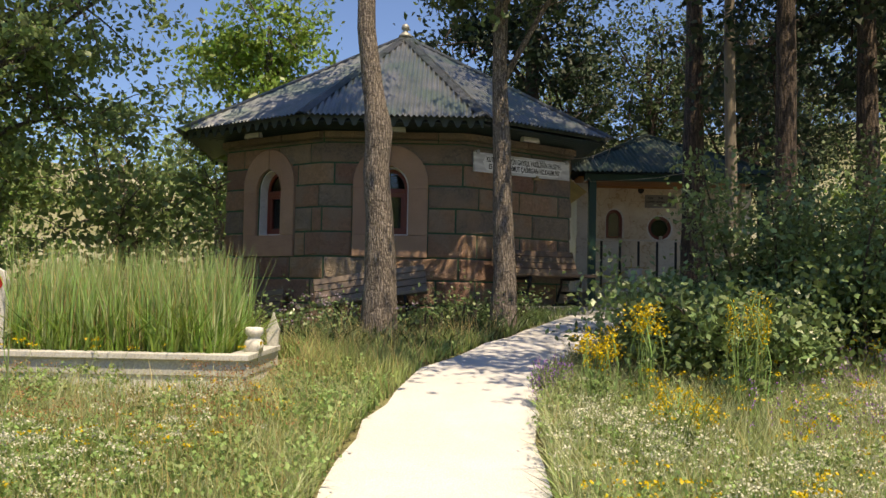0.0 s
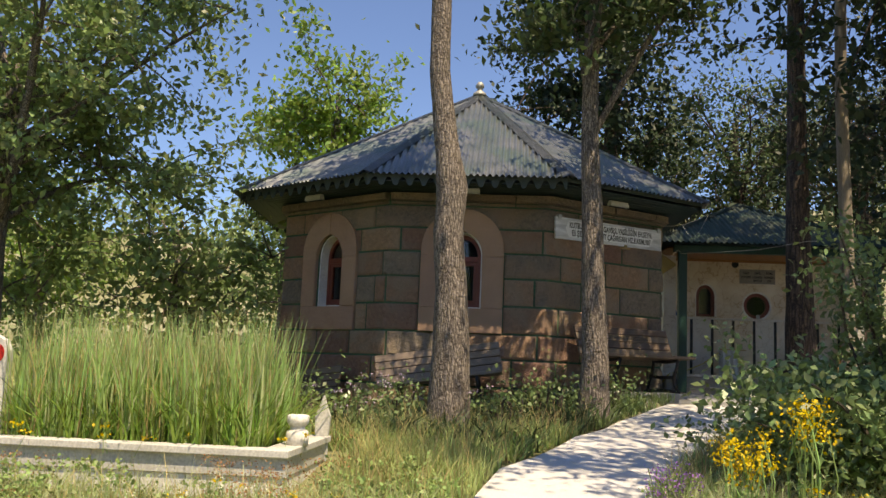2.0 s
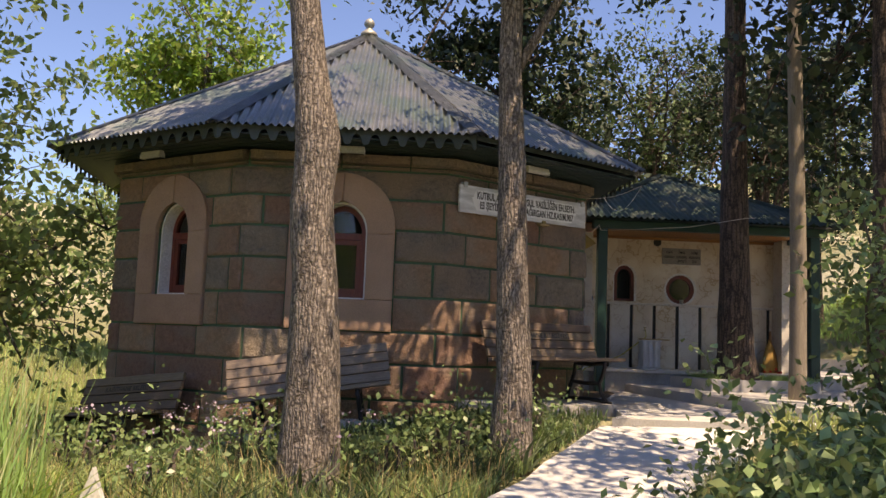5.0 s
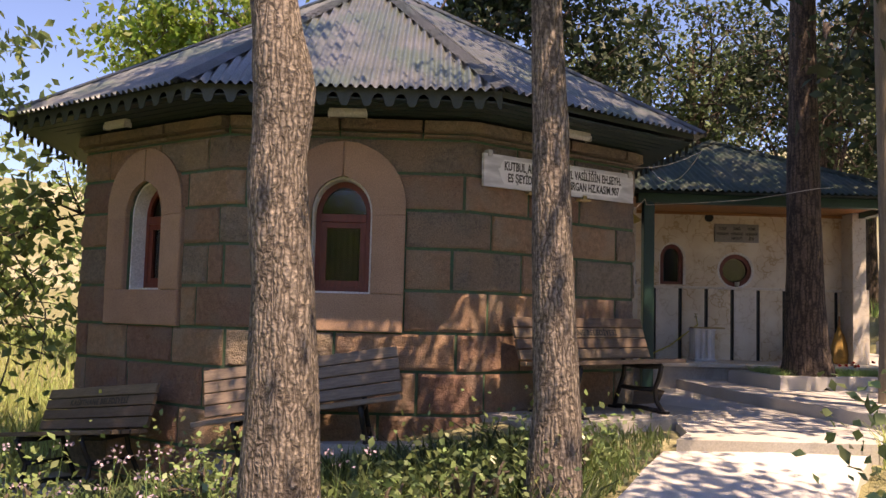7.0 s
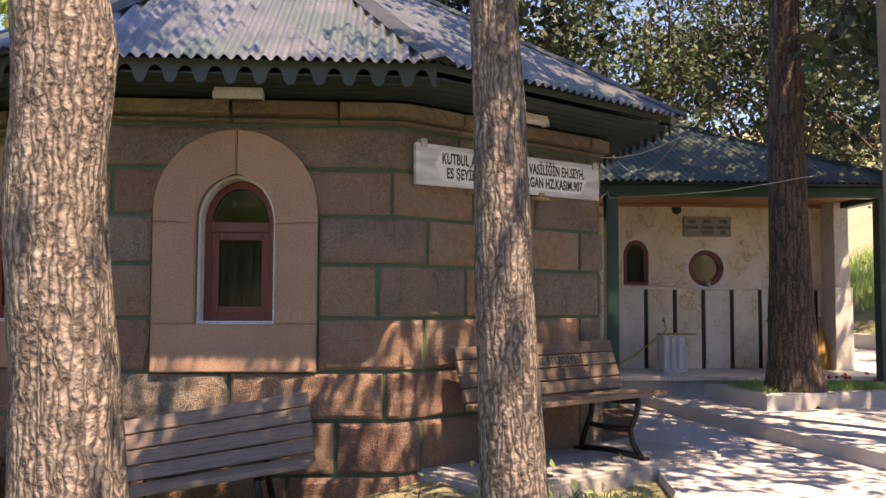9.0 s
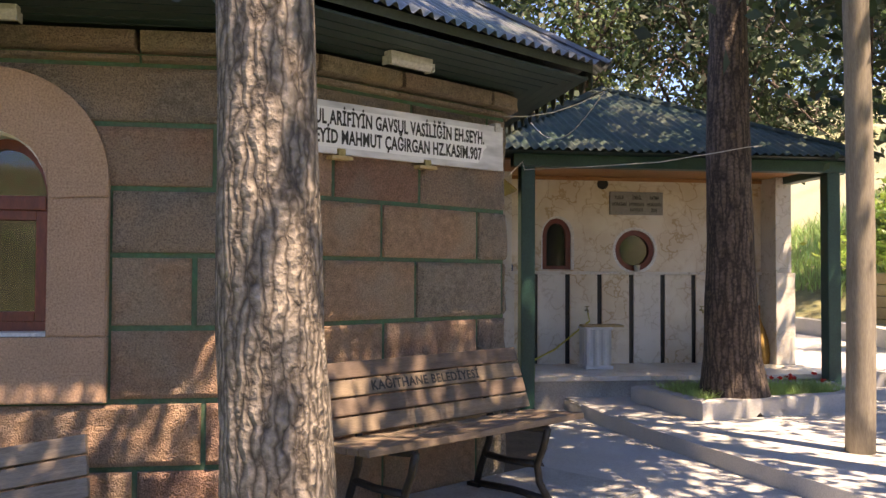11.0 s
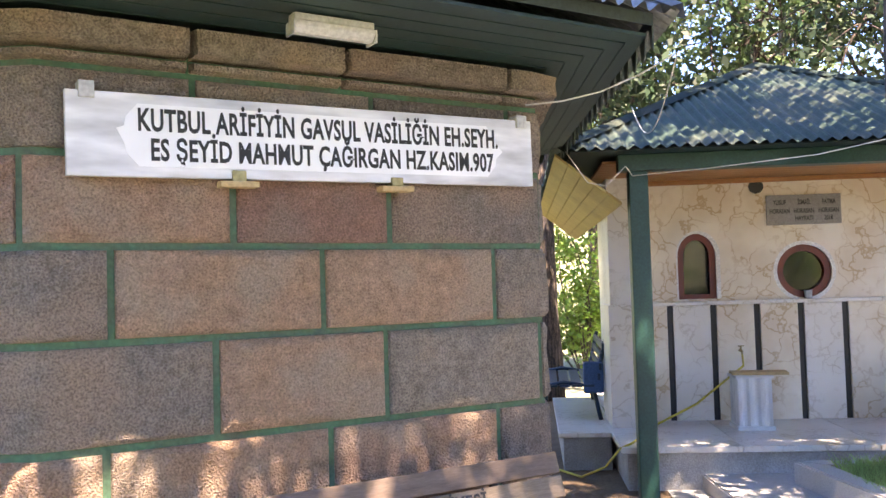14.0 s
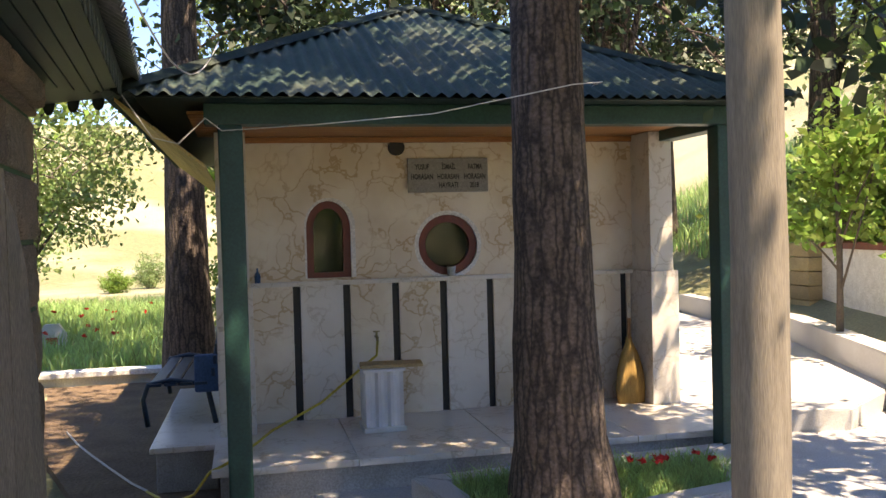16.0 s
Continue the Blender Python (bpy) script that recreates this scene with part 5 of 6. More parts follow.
# ---- kerbs and plinth round the tomb ----
def build_plinth():
    def strip(k, u0, u1, d, z0, z1, lab):
        bm = bmesh.new()
        prism(bm, [(u0, 0.0), (u1, 0.0), (u1, -d), (u0, -d)], z0, z1)
        bmesh.ops.bevel(bm, geom=[e for e in bm.edges if all(v.co.z > z1 - 0.01 for v in e.verts)], offset=0.02, segments=2, affect="EDGES")
        ob = part("plinth", bm, M["kerb"])
        ob.matrix_world = face_m(k)
        tagged(ob, lab, "plinth", kind="structure")
    strip(1, -0.85, 1.35, 0.88, 0.95, 1.352, "worn concrete plinth along the tomb's foot")
    strip(0, -1.0, 1.25, 0.62, 0.5, 0.96, "low concrete footing sunk in the grass")
    strip(-1, -1.2, 1.0, 0.75, 0.2, 0.575, "low concrete footing under the lower bench")
    bm = bmesh.new()
    prism(bm, [(-0.9, 11.62), (0.35, 11.78), (0.62, 11.98), (0.62, 12.12), (-0.9, 11.76)], 0.8, 1.19)
    tagged(part("kerb", bm, M["kerb"]), "crumbling concrete kerb along the slope", "kerb", kind="structure")
    bm = bmesh.new()
    prism(bm, [(1.96, 13.6), (2.42, 13.9), (2.45, 14.6), (3.0, 16.1), (2.9, 16.5), (2.7, 17.4), (2.6, 22.0), (0.4, 22.0), (1.2, 18.5), (1.9, 16.5)], 1.0, 1.30)
    tagged(part("soil_bed", bm, M["soil"]), "bare brown soil between the tomb and the pavilion", "ground", kind="structure")


build_plinth()


# ---- grave with tall grass ----
def build_grave():
    g = thing("grave", "low marble-walled grave overgrown with tall grass", "grave")
    x0, x1, y0, y1, z = -4.6, -1.42, 6.5, 7.78, 1.02
    rim = 0.17
    xs = [x0, -2.62, x1]
    for a, b in zip(xs, xs[1:]):
        part("front_panel", boxed((a + 0.002, y0 + 0.03, 0.86), (b - 0.002, y0 + 0.09, z - 0.045), 0.003), M["grave"], g)
        part("back_panel", boxed((a + 0.002, y1 - 0.09, 0.6), (b - 0.002, y1 - 0.03, z - 0.045), 0.003), M["grave"], g)
    for a, b in ((x0, -3.0), (-3.0, x1 + 0.012)):
        part("coping", boxed((a + 0.001, y0, z - 0.045), (b - 0.001, y0 + rim, z), 0.006), M["grave"], g)
        part("coping", boxed((a + 0.001, y1 - rim, z - 0.045), (b - 0.001, y1, z), 0.006), M["grave"], g)
    part("coping", boxed((x1 - rim, y0 + rim + 0.001, z - 0.045), (x1 + 0.012, y1 - rim - 0.001, z), 0.006), M["grave"], g)
    part("side_panel", boxed((x1 - 0.07, y0 + 0.09, 0.86), (x1 - 0.01, y1 - 0.09, z - 0.045), 0.003), M["grave"], g)
    part("base", boxed((x0, y0 + 0.045, 0.4), (x1 - 0.02, y1 - 0.045, 0.858), 0.01), M["white"], g, "chalky rendered base")
    part("earth", boxed((x0, y0 + 0.1, 0.6), (x1 - 0.08, y1 - 0.1, 0.93)), M["soil"], g)
    # turned pot at the corner
    t = thing("grave_vase", "small white marble vase on the grave's corner", "vase", (-1.46, 6.92, z))
    bm = bmesh.new()
    lathe(bm, [(0.072, 0.0), (0.075, 0.05), (0.07, 0.085), (0.05, 0.10), (0.048, 0.115), (0.062, 0.13), (0.072, 0.145), (0.07, 0.185), (0.055, 0.19), (0.05, 0.17)], 14)
    part("body", bm, M["white"], t, smooth=True)
    # pointed foot stone
    t = thing("foot_stone", "small pointed grey marble foot stone", "gravestone", (-1.46, 7.7, z))
    bm = bmesh.new()
    prism(bm, [(-0.045, 0), (0.045, 0), (0.055, 0.14), (0.03, 0.20), (0.0, 0.29), (-0.03, 0.20), (-0.055, 0.14)], -0.025, 0.025, "y")
    part("slab", bm, M["grave"], t)
    # headstone
    t = thing("headstone", "white marble headstone with a small red emblem", "gravestone", (-3.48, 6.76, z), rz=6)
    bm = bmesh.new()
    prism(bm, [(-0.15, 0), (0.15, 0), (0.15, 0.52), (0.12, 0.585), (0.05, 0.62), (-0.02, 0.645), (-0.07, 0.62), (-0.12, 0.56), (-0.13, 0.3)], -0.04, 0.04, "y")
    part("slab", bm, M["grave"], t)
    bm = bmesh.new()
    prism(bm, [(0.095 + 0.035 * math.cos(a), 0.5 + 0.055 * math.sin(a)) for a in np.linspace(0, 2 * math.pi, 17)[:-1]], -0.045, -0.041, "y")
    part("emblem", bm, M["red"], t, "small red oval emblem")
    for zz, w in ((0.37, 0.09), (0.29, 0.12), (0.22, 0.08), (0.15, 0.06), (0.08, 0.10)):
        part("inscription", boxed((-w, -0.043, zz - 0.012), (w, -0.041, zz + 0.012)), M["black"], t)


build_grave()


# ---- planter round the pine, pole, pavilion fittings ----
def build_court_things():
    pl = thing("tree_planter", "low white concrete kerb framing a grassy tree bed", "planter")
    ring = [(3.72, 16.12), (3.92, 14.98), (5.55, 15.36), (5.9, 16.28)]
    inner = [(3.92, 15.98), (4.04, 15.17), (5.42, 15.49), (5.66, 16.12)]
    for i in range(4):
        j = (i + 1) % 4
        bm = bmesh.new()
        prism(bm, [ring[i], ring[j], inner[j], inner[i]], 1.35, 1.575)
        bmesh.ops.bevel(bm, geom=[e for e in bm.edges if all(v.co.z > 1.5 for v in e.verts)], offset=0.012, segments=2, affect="EDGES")
        part("kerb", bm, M["concrete"], pl)
    bm = bmesh.new()
    prism(bm, inner, 1.36, 1.51)
    part("earth", bm, M["soil"], pl)
    po = thing("wooden_pole", "thick weathered round wooden pole standing on the terrace", "pole", (4.43, 13.62, SLAB_Z))
    bm = bmesh.new()
    tube(bm, [(0.02 * math.sin(z * 1.1), 0, z) for z in np.arange(0, 6.6, 0.3)], [0.098 - 0.004 * z for z in np.arange(0, 6.6, 0.3)], 16, True, 0.025, 3)
    part("shaft", bm, M["pole"], po, smooth=True)
    # stool under the tap
    for x, lab in ((3.72, "fluted white marble stool with a wooden lid under a tap"), (5.15, "fluted white marble stool half hidden by the pine")):
        st = thing("stool", lab, "stool", (x, 17.2, PFLOOR), group="marble stools")
        prof = []
        for side in range(4):
            for i in range(12):
                u = -0.13 + 0.26 * i / 12
                w = -0.135 + (0.018 if i % 4 in (2, 3) else 0.0)
                for _ in range(side):
                    u, w = -w, u
                prof.append((u, w))
        bm = bmesh.new()
        prism(bm, prof, 0.03, 0.42)
        part("body", bm, M["stool"], st)
        part("foot", boxed((-0.15, -0.15, 0.0), (0.15, 0.15, 0.035), 0.006), M["stool"], st)
        part("rim", boxed((-0.15, -0.15, 0.418), (0.15, 0.15, 0.44), 0.006), M["stool"], st)
        if x < 4:
            lid = thing("wooden_board", "thin wooden board laid on the stool", "board", (x + 0.05, 17.2, PFLOOR + 0.44), rz=-6)
            part("board", boxed((-0.2, -0.1, 0.0), (0.24, 0.1, 0.022), 0.003), M["cardboard"], lid)
    for x in (3.75, 5.1):
        tp = thing("water_tap", "small brass water tap on the marble wall", "tap", (x, PY - 0.012, 2.23), group="wall taps")
        bm = bmesh.new()
        tube(bm, [(0, 0, 0), (0, -0.05, 0.005), (0, -0.085, 0.0), (0, -0.09, -0.035)], [0.011, 0.012, 0.011, 0.009], 8)
        part("spout", bm, M["brass"], tp, smooth=True)
        bm = bmesh.new()
        tube(bm, [(0, -0.055, 0.0), (0, -0.055, 0.04)], 0.008, 8)
        part("stem", bm, M["brass"], tp)
        part("handle", boxed((-0.025, -0.062, 0.038), (0.025, -0.048, 0.048), 0.003), M["brass"], tp)
    # yellow hose from tap to soil
    ho = thing("hose", "thin yellow hose running from the tap across the platform", "hose")
    bm = bmesh.new()
    tube(bm, [(3.75, 17.55, 2.2), (3.72, 17.4, 2.12), (3.3, 17.3, 1.82), (2.95, 17.2, 1.67), (2.84, 16.95, 1.648), (2.66, 16.5, 1.645), (2.56, 16.42, 1.62), (2.46, 16.55, 1.46), (2.3, 16.85, 1.325), (2.11, 17.24, 1.312)], 0.009, 8)
    part("tube", bm, M["hose"], ho, smooth=True)
    rp = thing("rope", "thin pale rope lying on the bare soil", "rope")
    bm = bmesh.new()
    tube(bm, [(2.11, 17.26, 1.31), (1.98, 17.5, 1.309), (1.78, 17.95, 1.308), (1.55, 18.48, 1.308), (1.38, 18.9, 1.308), (1.21, 19.4, 1.308)], 0.008, 8)
    part("strand", bm, M["wire"], rp, smooth=True)
    # broom
    br = thing("broom", "straw broom leaning upside-up against the pier", "broom", (5.72, 17.42, PFLOOR))
    bm = bmesh.new()
    secs = [(0.115, 0.0), (0.125, 0.12), (0.11, 0.26), (0.075, 0.38), (0.032, 0.47), (0.022, 0.52)]
    rings = [[bm.verts.new((w * math.cos(a), 0.05 * z + 0.35 * w * math.sin(a), z)) for a in np.linspace(0, 2 * math.pi, 15)[:-1]] for w, z in secs]
    for a, b in zip(rings, rings[1:]):
        for i in range(14):
            bm.faces.new((a[i], a[(i + 1) % 14], b[(i + 1) % 14], b[i]))
    bm.faces.new(rings[0])
    bm.faces.new(rings[-1])
    part("bristle_head", bm, M["straw_broom"], br, smooth=True)
    bm = bmesh.new()
    tube(bm, [(0, 0.025, 0.5), (0.01, 0.035, 0.66)], 0.014, 8)
    part("handle", bm, M["pine_wood"], br)
    # plaque
    pq = thing("name_plaque", "small grey granite plaque with engraved black names", "plaque", (4.345, PY, 3.44))
    part("slab", boxed((-0.315, -0.022, -0.13), (0.315, -0.001, 0.13), 0.003), M["plaque"], pq)
    t = Matrix.Translation((0, -0.0222, 0))
    for txt, a, b, z in (("YUSUF", -0.26, -0.15, 0.045), ("\u0130SMA\u0130L", -0.05, 0.06, 0.045), ("FATMA", 0.16, 0.27, 0.045), ("HORASAN", -0.29, -0.12, -0.03), ("HORASAN", -0.085, 0.085, -0.03), ("HORASAN", 0.125, 0.295, -0.03), ("HAYRATI", -0.075, 0.075, -0.095), ("2018", 0.17, 0.24, -0.095)):
        lettering("lettering", txt, pq, t, a, b, z, z + 0.04, M["black"], 0.001)
    # small fittings
    cup = thing("metal_cup", "small metal cup on the round window's sill", "cup", (4.35, PY - 0.02, 2.666))
    bm = bmesh.new()
    lathe(bm, [(0.028, 0.0), (0.035, 0.06), (0.036, 0.075), (0.031, 0.07)], 12)
    part("body", bm, M["lampglass"], cup, smooth=True)
    bt = thing("soap_bottle", "small blue soap bottle on the ledge", "bottle", (2.89, PY - 0.02, 2.666))
    bm = bmesh.new()
    lathe(bm, [(0.02, 0.0), (0.022, 0.05), (0.018, 0.07), (0.007, 0.085), (0.007, 0.11)], 10)
    part("body", bm, M["seat_blue"], bt, smooth=True)
    # cables
    cb = thing("cable", "thin pale cable looped from the eave round the pine", "cable")
    bm = bmesh.new()
    pts = []
    anchor = [(2.2, 15.9, 3.78), (2.35, 15.9, 3.55), (2.48, 15.92, 3.52), (2.62, 15.95, 3.66), (2.7, 16.2, 3.62), (3.2, 16.0, 3.63), (3.8, 15.6, 3.64), (4.2, 15.24, 3.69), (4.42, 15.17, 3.73), (4.64, 15.32, 3.77), (4.66, 15.5, 3.78)]
    for a, b in zip(anchor, anchor[1:]):
        for i in range(4):
            k = i / 4
            pts.append(Vector(a).lerp(Vector(b), k))
    pts.append(Vector(anchor[-1]))
    tube(bm, pts, 0.0032, 6)
    part("wire", bm, M["wire"], cb, smooth=True)
    cb = thing("cable", "thin pale cable sagging between the two roofs", "cable")
    bm = bmesh.new()
    a, b = Vector((2.5, 13.25, 3.75)), Vector((2.7, 16.1, 4.1))
    tube(bm, [Vector((1.9, 13.4, 3.6)).lerp(a, k) + Vector((0, 0, -0.05 * math.sin(math.pi * k))) for k in (0, 0.25, 0.5, 0.75)] + [a.lerp(b, k) + Vector((0, 0, -0.25 * math.sin(math.pi * k))) for k in np.linspace(0, 1, 12)], 0.0035, 6)
    part("wire", bm, M["wire"], cb, smooth=True)
    # step slab and marble seat slab beside the pavilion
    sl = thing("stone_seat", "grey marble slab laid on a concrete block", "seat", (2.40, 18.3, 1.30), rz=-1)
    part("block", boxed((-0.20, -1.1, 0.0), (0.20, 1.1, 0.28), 0.01), M["kerb"], sl)
    part("slab", boxed((-0.235, -1.16, 0.281), (0.235, 1.16, 0.32), 0.006), M["greymarble"], sl)
    be = thing("garden_bench", "dark blue steel bench with thin slats", "bench", (2.36, 18.55, 1.62), rz=-92)
    for i in range(4):
        part("back_slat", boxed((-0.75, 0.20 + 0.015 * i, 0.36 + 0.09 * i), (0.75, 0.225 + 0.015 * i, 0.42 + 0.09 * i), 0.004), M["blue"], be)
        part("seat_slat", boxed((-0.75, -0.25 + 0.11 * i, 0.30), (0.75, -0.16 + 0.11 * i, 0.322), 0.004), M["blue"], be)
    for x in (-0.7, 0.7):
        bm = bmesh.new()
        tube(bm, [(x, -0.27, 0.0), (x, -0.30, 0.2), (x, -0.26, 0.31), (x, -0.1, 0.34), (x, 0.18, 0.30), (x, 0.28, 0.72)], 0.02, 8)
        tube(bm, [(x, 0.16, 0.30), (x, 0.22, 0.0)], 0.02, 8)
        part("leg_frame", bm, M["blue"], be, smooth=True)
    cl = thing("folded_cloth", "blue cloth hung over the bench's end", "cloth", (2.50, 17.85, 2.12))
    bm = bmesh.new()
    box(bm, (-0.09, -0.05, -0.26), (0.09, 0.03, 0.02), 0.02)
    part("cloth", bm, M["seat_blue"], cl)
    # ramp and low walls to the side
    bm = bmesh.new()
    prism(bm, [(6.12, 16.5), (6.75, 16.95), (7.25, 16.85), (8.3, 17.6), (9.2, 20.4), (9.6, 24.2), (6.2, 24.2), (6.12, 17.6)], 1.2, 1.585)
    bmesh.ops.bevel(bm, geom=[e for e in bm.edges if all(v.co.z > 1.5 for v in e.verts)], offset=0.012, segments=2, affect="EDGES")
    tagged(part("pavement_ramp", bm, M["concrete"]), "bright sunlit concrete walkway beside the pavilion", "pavement", kind="structure")
    lw = thing("low_wall", "low white-washed concrete parapet along the walkway", "wall")
    bm = bmesh.new()
    prism(bm, [(7.75, 16.4), (8.02, 16.35), (9.4, 20.4), (9.9, 24.2), (9.65, 24.2), (9.15, 20.45)], 1.3, 1.86)
    bmesh.ops.bevel(bm, geom=[e for e in bm.edges if all(v.co.z > 1.7 for v in e.verts)], offset=0.02, segments=2, affect="EDGES")
    part("parapet", bm, M["concrete"], lw)
    rw = thing("retaining_wall", "plastered beige retaining wall with stone end pier", "wall")
    bm = bmesh.new()
    prism(bm, [(9.6, 15.2), (9.9, 15.2), (10.9, 21.8), (10.6, 21.8)], 1.3, 2.62)
    part("body", bm, M["white"], rw, "rendered beige wall face")
    bm = bmesh.new()
    prism(bm, [(9.55, 15.2), (9.95, 15.2), (10.95, 21.75), (10.55, 21.75)], 2.622, 2.70)
    part("coping", bm, M["window_wood"], rw)
    for row in range(7):
        for j, (a, b) in enumerate(((0, 0.34), (0.34, 0.7)) if row % 2 else ((0, 0.24), (0.24, 0.5), (0.5, 0.7))):
            part("stone", boxed((10.38 + a + 0.005, 21.8, 1.3 + row * 0.2), (10.38 + b - 0.005, 22.3, 1.49 + row * 0.2), 0.015), M["wall_stone"], rw)
    # far grave wall seen past the tomb
    fg = thing("grave", "low white-coped grave wall in the lower meadow", "grave", (1.1, 22.2, 1.27))
    part("wall", boxed((-2.3, -0.1, -0.6), (0.85, 0.1, 0.12), 0.006), M["grave"], fg)
    part("coping", boxed((-2.35, -0.16, 0.121), (0.9, 0.16, 0.18), 0.008), M["white"], fg)
    hs = thing("headstone", "pale headstone with a small red emblem in the lower meadow", "gravestone", (-0.05, 25.2, 0.8))
    bm = bmesh.new()
    prism(bm, [(-0.2, 0), (0.2, 0), (0.2, 0.8), (0.1, 0.95), (-0.1, 0.95), (-0.2, 0.8)], -0.05, 0.05, "y")
    part("slab", bm, M["grave"], hs)
    part("emblem", boxed((-0.08, -0.055, 0.62), (0.08, -0.051, 0.75)), M["red"], hs)


build_court_things()
tree("young fruit tree with bright leaves by the low wall", (8.75, 19.0), 4, 0.045, 2.6, ((0.1, 0, 2.5), (0.9, 0.9, 1.3)), BRIGHT, M["twig"], 171, 1800, 0.13, name="fruit_tree", limbs=7, clump=0.3, start=0.35)

# ---- grasses and flowers ----
def blocked(x, y):
    cx, w = path_at(y)
    if y < 11.7 and abs(x - cx) < w + 0.03:
        return True
    if y > 11.5 and x > 1.75:
        return True
    if -4.8 < x < -1.2 and 6.2 < y < 7.95:
        return True
    if abs(x - CX) < HALF + 1.63 + 0.1 and 12.0 < y < 17.4:
        dx = abs(x - CX)
        if dx < HALF + 0.3 or (y - 12.2) > (dx - HALF) * 0.727:
            return True
    return False


def blades(name, label, n, area, height, width, mat, seed, lean=0.35, where=None, kind="stuff", z_of=ground_z, category="grass", patchy=0.0):
    """A field of bent blades, each of two joined facets, as one mesh."""
    rnd = np.random.default_rng(seed)
    (xa, xb), (ya, yb) = area
    pts = []
    while len(pts) < n:
        x, y = rnd.uniform(xa, xb), rnd.uniform(ya, yb)
        if where and not where(x, y):
            continue
        if patchy and noise.noise((x * 0.9, y * 0.9, seed * 1.7)) < patchy * rnd.uniform(-1, 1):
            continue
        pts.append((x, y, z_of(x, y)))
    p = np.array(pts)
    h = height * rnd.uniform(0.45, 1.25, n)[:, None]
    a = rnd.uniform(0, 2 * np.pi, n)
    side = np.stack([np.cos(a), np.sin(a), 0 * a], 1) * (width * rnd.uniform(0.6, 1.4, n))[:, None]
    b = rnd.uniform(0, 2 * np.pi, n)
    ln = np.stack([np.cos(b), np.sin(b), 0 * b], 1) * h * (lean * rnd.uniform(0.1, 1.6, n))[:, None]
    up = np.array([[0, 0, 1.0]])
    v = np.empty((n, 5, 3))
    v[:, 0], v[:, 1] = p - side, p + side
    v[:, 2], v[:, 3] = p + up * h * 0.55 + ln * 0.3 + side * 0.8, p + up * h * 0.55 + ln * 0.3 - side * 0.8
    v[:, 4] = p + up * h * 0.97 + ln
    me = bpy.data.meshes.new(name)
    me.vertices.add(5 * n)
    me.vertices.foreach_set("co", v.ravel())
    base = (np.arange(n) * 5)[:, None]
    loops = np.concatenate([base + np.array([[0, 1, 2, 3]]), base + np.array([[3, 2, 4]])], 1).ravel()
    me.loops.add(7 * n)
    me.loops.foreach_set("vertex_index", loops)
    me.polygons.add(2 * n)
    st = np.stack([np.arange(n) * 7, np.arange(n) * 7 + 4], 1).ravel()
    me.polygons.foreach_set("loop_start", st)
    me.polygons.foreach_set("loop_total", np.tile([4, 3], n))
    me.materials.append(mat)
    me.update(calc_edges=True)
    return tagged(new(name, me), label, category, kind=kind), p, v[:, 4]


free = lambda x, y: not blocked(x, y)
blades("meadow_grass", "thick green and yellowing meadow grass", 110000, ((-6.5, 6.5), (2.0, 9.5)), 0.21, 0.0035, M["grass"], 1, 0.5, free, patchy=0.35)
blades("dry_grass", "straw-coloured dry grass stalks", 24000, ((-6.5, 6.5), (2.0, 9.5)), 0.32, 0.0022, M["straw"], 2, 0.4, free, patchy=0.6)
blades("pale_grass", "pale seeding grass heads in the sunny meadow", 32000, ((0.6, 6.0), (2.0, 6.6)), 0.30, 0.0035, M["pale_grass"], 31, 0.5, free, patchy=0.5)
blades("pale_grass", "pale seeding grass heads in the sunny meadow", 23000, ((-6.0, -0.5), (2.0, 6.2)), 0.27, 0.0032, M["pale_grass"], 32, 0.5, free, patchy=0.5)
blades("leafy_weeds", "broad-leaved green weeds among the grass", 34000, ((-6.5, 6.5), (2.0, 9.0)), 0.17, 0.009, M["weed"], 3, 0.9, free, patchy=0.5)
blades("shaded_grass", "dark lush grass round the tree trunks", 24000, ((-4.5, 2.0), (8.0, 11.7)), 0.11, 0.005, M["leaf_oak"], 4, 0.6, free, patchy=0.3)
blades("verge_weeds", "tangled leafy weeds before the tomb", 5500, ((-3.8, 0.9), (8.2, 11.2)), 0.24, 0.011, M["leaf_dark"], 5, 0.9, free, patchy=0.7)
blades("side_grass", "meadow grass under the oaks", 40000, ((-18, -3.5), (6.0, 28)), 0.34, 0.010, M["grass"], 6, 0.5, free)
blades("back_grass", "tall meadow grass behind the tomb", 24000, ((-6, 1.8), (20.5, 34)), 0.36, 0.010, M["reed"], 7, 0.5, lambda x, y: not (-1.4 < x and y < 22.4))
blades("slope_grass", "bright grass on the slope above the wall", 30000, ((10.2, 22), (9, 34)), 0.45, 0.012, M["reed"], 8, 0.5, lambda x, y: x > 10.3 + (y - 18) * 0.12)
blades("right_grass", "grass in the shade of the pines", 26000, ((3.0, 9.0), (2.0, 11.4)), 0.30, 0.007, M["grass"], 9, 0.6, free)
blades("grave_grass", "tall green reeds growing on the grave", 2700, ((-3.3, -1.62), (6.66, 7.64)), 0.82, 0.0058, M["reed"], 10, 0.16, None, "stuff", lambda x, y: 0.92)
blades("grave_pale_stalks", "pale green seeding stalks among the reeds", 900, ((-3.3, -1.62), (6.66, 7.64)), 0.78, 0.006, M["pale_grass"], 37, 0.2, None, "stuff", lambda x, y: 0.92)
blades("grave_stalks", "dry seeding stalks above the reeds", 900, ((-3.3, -1.62), (6.66, 7.64)), 0.86, 0.003, M["straw"], 11, 0.15, None, "stuff", lambda x, y: 0.92)
blades("grave_weeds", "leafy weeds among the reeds", 3600, ((-3.3, -1.62), (6.64, 7.66)), 0.42, 0.008, M["leaf_bright"], 33, 0.7, None, "stuff", lambda x, y: 0.92)
